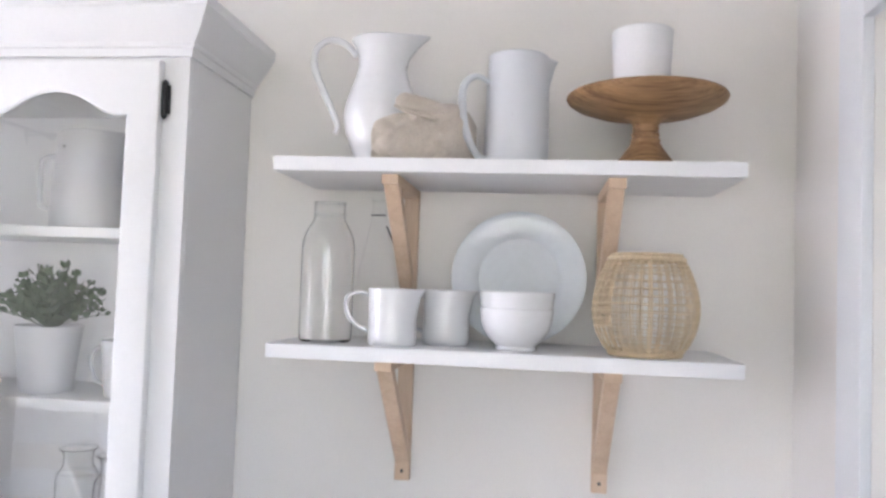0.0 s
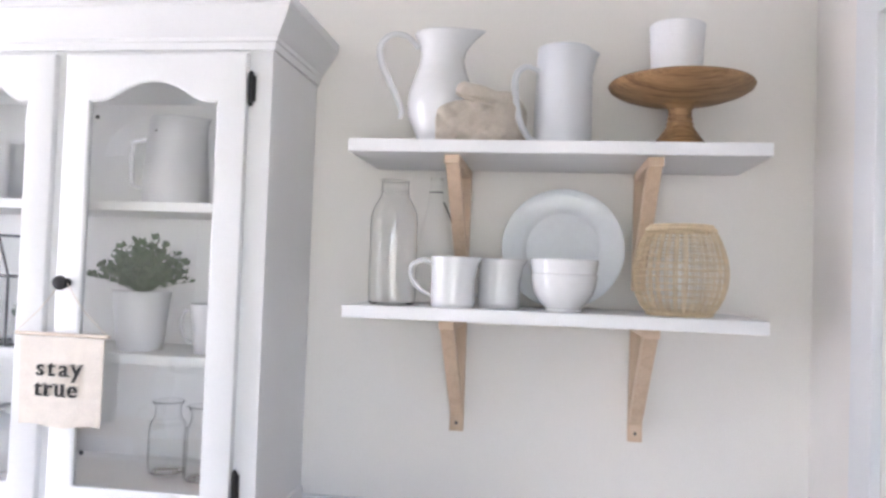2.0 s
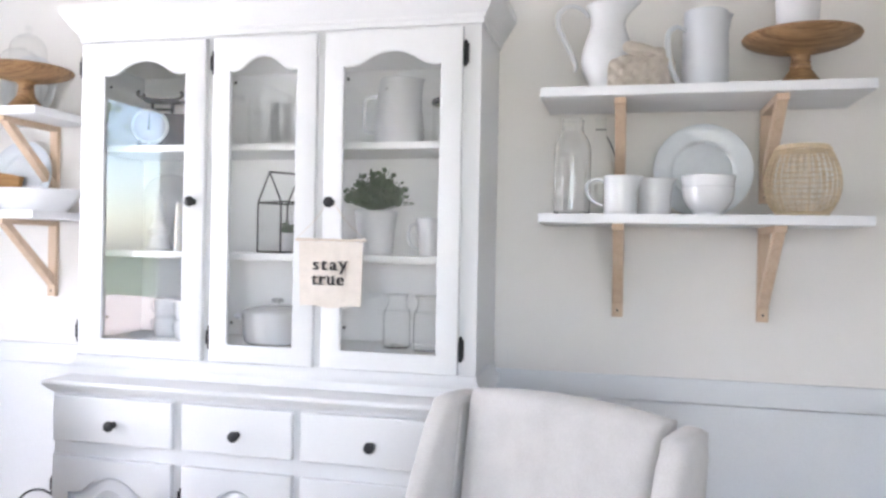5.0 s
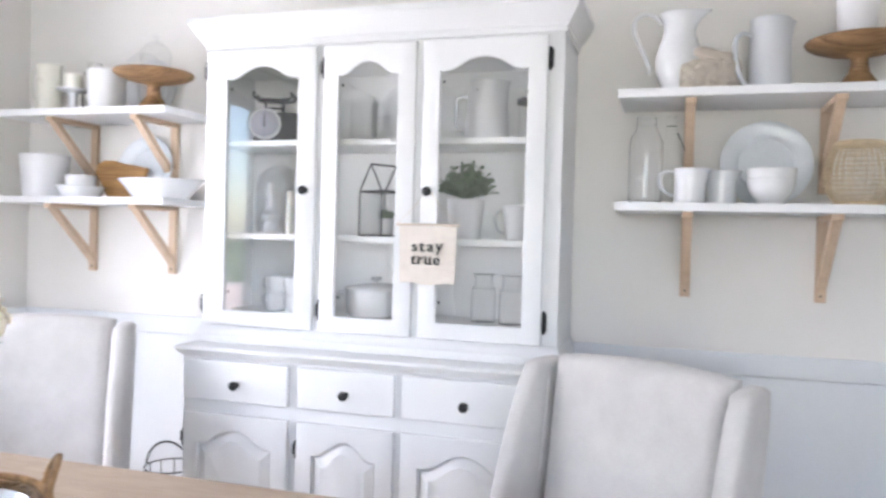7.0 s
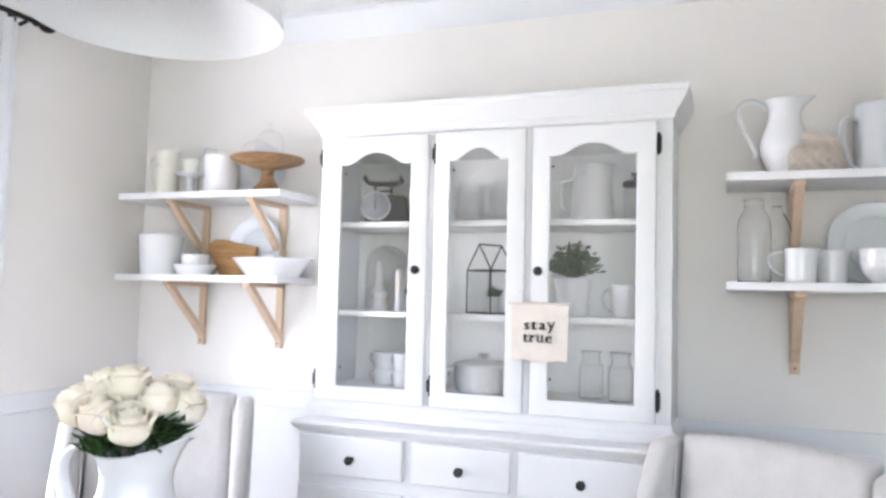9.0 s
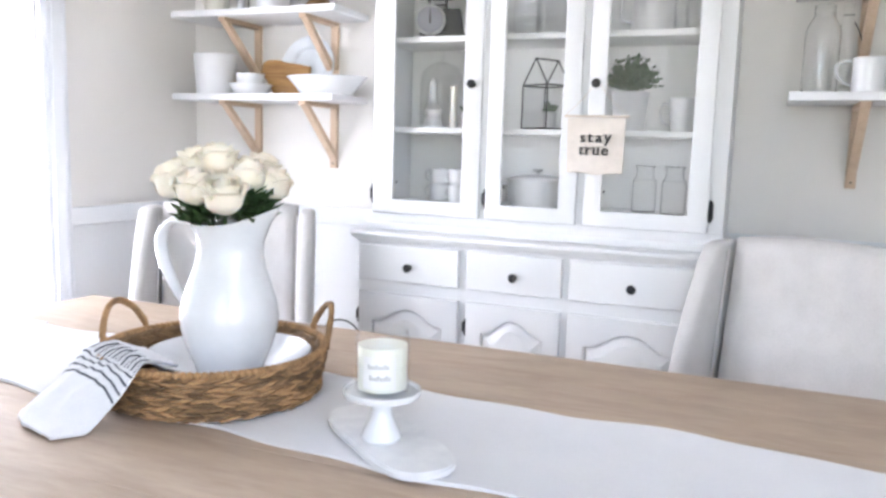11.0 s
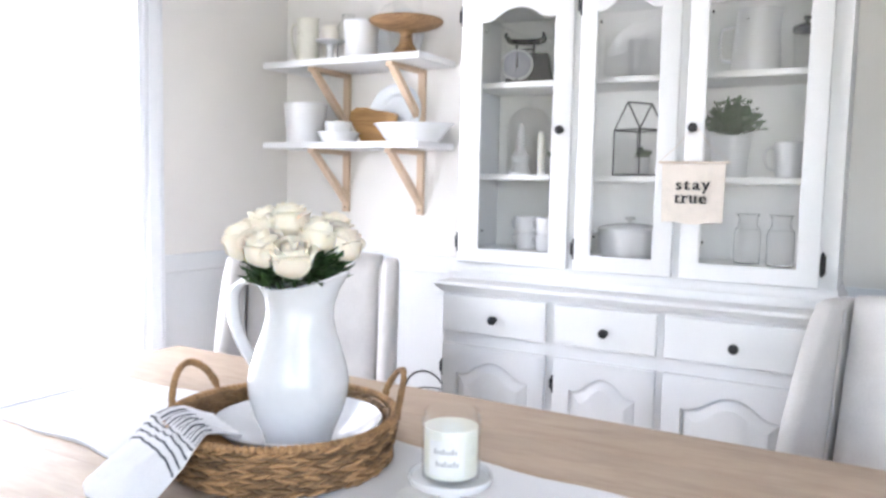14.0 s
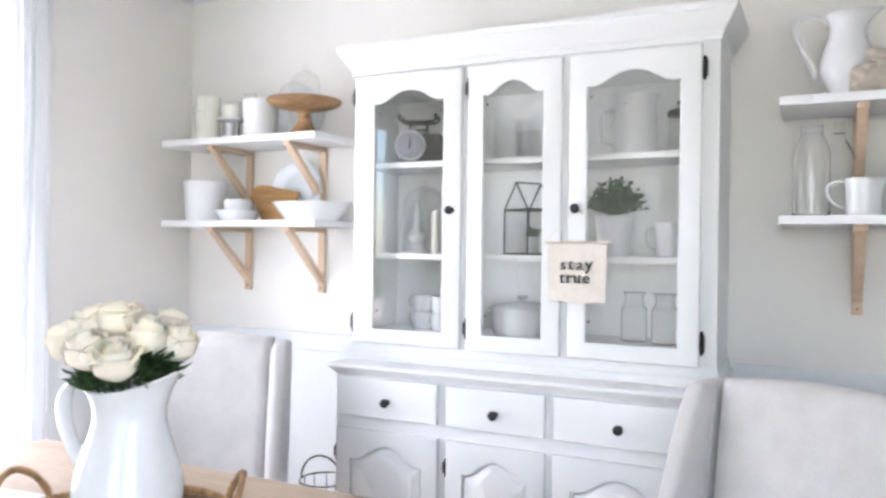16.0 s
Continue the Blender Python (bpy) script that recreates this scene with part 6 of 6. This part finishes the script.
part("jar", bm, GLASSWARE, cn).visible_shadow = False
bm = bmesh.new()
lathe(bm, [(0, 0.008), (0.041, 0.008), (0.0415, 0.012), (0.0415, 0.082), (0, 0.08)], 40)
part("wax", bm, JAR_WAX, cn)

def wrap(bm, a0, a1, z0, z1, r, n=14):
    rings(bm, [[(r * math.cos(a0 + (a1 - a0) * i / n), r * math.sin(a0 + (a1 - a0) * i / n), z) for i in range(n + 1)] for z in (z0, z1)], False)


AIM = radians(-70)
bm = bmesh.new()
wrap(bm, AIM - 0.62, AIM + 0.62, 0.016, 0.07, 0.0459)
part("paper_label", bm, PAPER, cn, "white paper label", smooth=80)
for a0, a1, z in ((-0.42, 0.36, 0.05), (-0.36, 0.42, 0.031)):
    bm = bmesh.new()
    k = 0
    while a0 + 0.1 * k < a1:
        wrap(bm, AIM + a0 + 0.1 * k, AIM + a0 + 0.1 * k + 0.07, z, z + 0.006 + 0.003 * (k % 3 == 0), 0.0462, 3)
        k += 1
    part("print_bar", bm, GREY_PRINT, cn, smooth=80)

# ---- outside the patio door ----
bm = bmesh.new()
box(bm, -120, 120, -120, 120, -0.9, -0.5)
structure("ground", bm, LAWN, "green lawn round the house", "ground")
dk = thing("deck", (-6.8, -1.0, 0.55), "sunlit pinkish wooden deck outside the patio door", "deck", kind="structure")
plank = bmesh.new()
box(plank, -2.2, 2.2, -0.07, 0.07, -0.03, 0, 0.003, 1)
pm = finish(plank, "plank", DECK, 40)
for i in range(60):
    o = new("plank", pm)
    o.parent, o.location = dk, (0, -5.6 + 0.146 * i, 0)
bm = bmesh.new()
box(bm, -2.15, 2.15, -5.6, 3.0, -1.05, -0.031)
part("deck_base", bm, DECK, dk)
rl = thing("deck_railing", (-8.85, -2.0, 0.55), "red-stained deck railing with white posts", "railing")
for i in range(7):
    bm = bmesh.new()
    y = -4.5 + 1.4 * i
    box(bm, -0.05, 0.05, y - 0.05, y + 0.05, 0, 1.25, 0.006)
    box(bm, -0.065, 0.065, y - 0.065, y + 0.065, 1.25, 1.29, 0.01)
    part("post", bm, TRIM, rl, "white post")
for z in (0.15, 1.05):
    bm = bmesh.new()
    box(bm, -0.03, 0.03, -4.5, 3.9, z, z + 0.07, 0.004)
    part("rail", bm, TRIM, rl, "white rail")
bal = bmesh.new()
box(bal, -0.016, 0.016, -0.02, 0.02, 0.22, 1.05)
bmx = finish(bal, "baluster", REDWOOD, 40)
for i in range(64):
    o = new("baluster", bmx)
    o.parent, o.location = rl, (0, -4.4 + 0.128 * i, 0)


def tree(at, h, r, seed, label):
    rg = random.Random(seed)
    th = thing("tree", at, label, "tree", "trees behind the deck")
    bm = bmesh.new()
    tube(bm, [(0, 0, 0), (0.05, 0.03, h * 0.3), (-0.04, 0.06, h * 0.6), (0.02, 0, h * 0.85)], [0.2, 0.15, 0.09, 0.03], 8)
    for i in range(7):
        a = rg.uniform(0, 6.28)
        z = h * rg.uniform(0.3, 0.7)
        tube(bm, arc((0, 0, z), (r * 0.4 * math.cos(a), r * 0.4 * math.sin(a), z + 0.2), (r * 0.8 * math.cos(a), r * 0.8 * math.sin(a), z + h * 0.2), 5), [0.06, 0.05, 0.04, 0.03, 0.02, 0.01], 6)
    part("trunk", bm, BARK, th)
    vs, fs = [], []
    for i in range(3200):
        a, b, q = rg.uniform(0, 6.28), rg.uniform(-1, 1), rg.uniform(0.3, 1) ** 0.5
        lob = 0.75 + 0.25 * math.sin(3 * a + seed) * math.cos(4 * b)
        c = Vector((r * q * lob * math.sqrt(1 - b * b) * math.cos(a), r * q * lob * math.sqrt(1 - b * b) * math.sin(a), h * 0.62 + h * 0.4 * q * b * lob))
        d, e = Vector((rg.uniform(-1, 1), rg.uniform(-1, 1), rg.uniform(-1, 1))), Vector((rg.uniform(-1, 1), rg.uniform(-1, 1), rg.uniform(-1, 1)))
        s = rg.uniform(0.05, 0.12)
        k = len(vs)
        vs += [c + d * s, c + e * s, c - d * s, c - e * s]
        fs.append((k, k + 1, k + 2, k + 3))
    me = bpy.data.meshes.new("crown")
    me.from_pydata(vs, [], fs)
    me.materials.append(CROWN)
    o = new("crown", me)
    o.parent = th


for i, (x, y, h, r) in enumerate(((-13, -4.5, 6.5, 2.6), (-14.5, -0.5, 7.5, 2.9), (-13.5, -8.5, 7, 2.8), (-15, -12, 8, 3.2), (-16, -6.5, 9, 3.4), (-17, -10, 10, 3.6))):
    tree((x, y, -0.5), h, r, i + 1, "leafy green garden tree behind the deck")
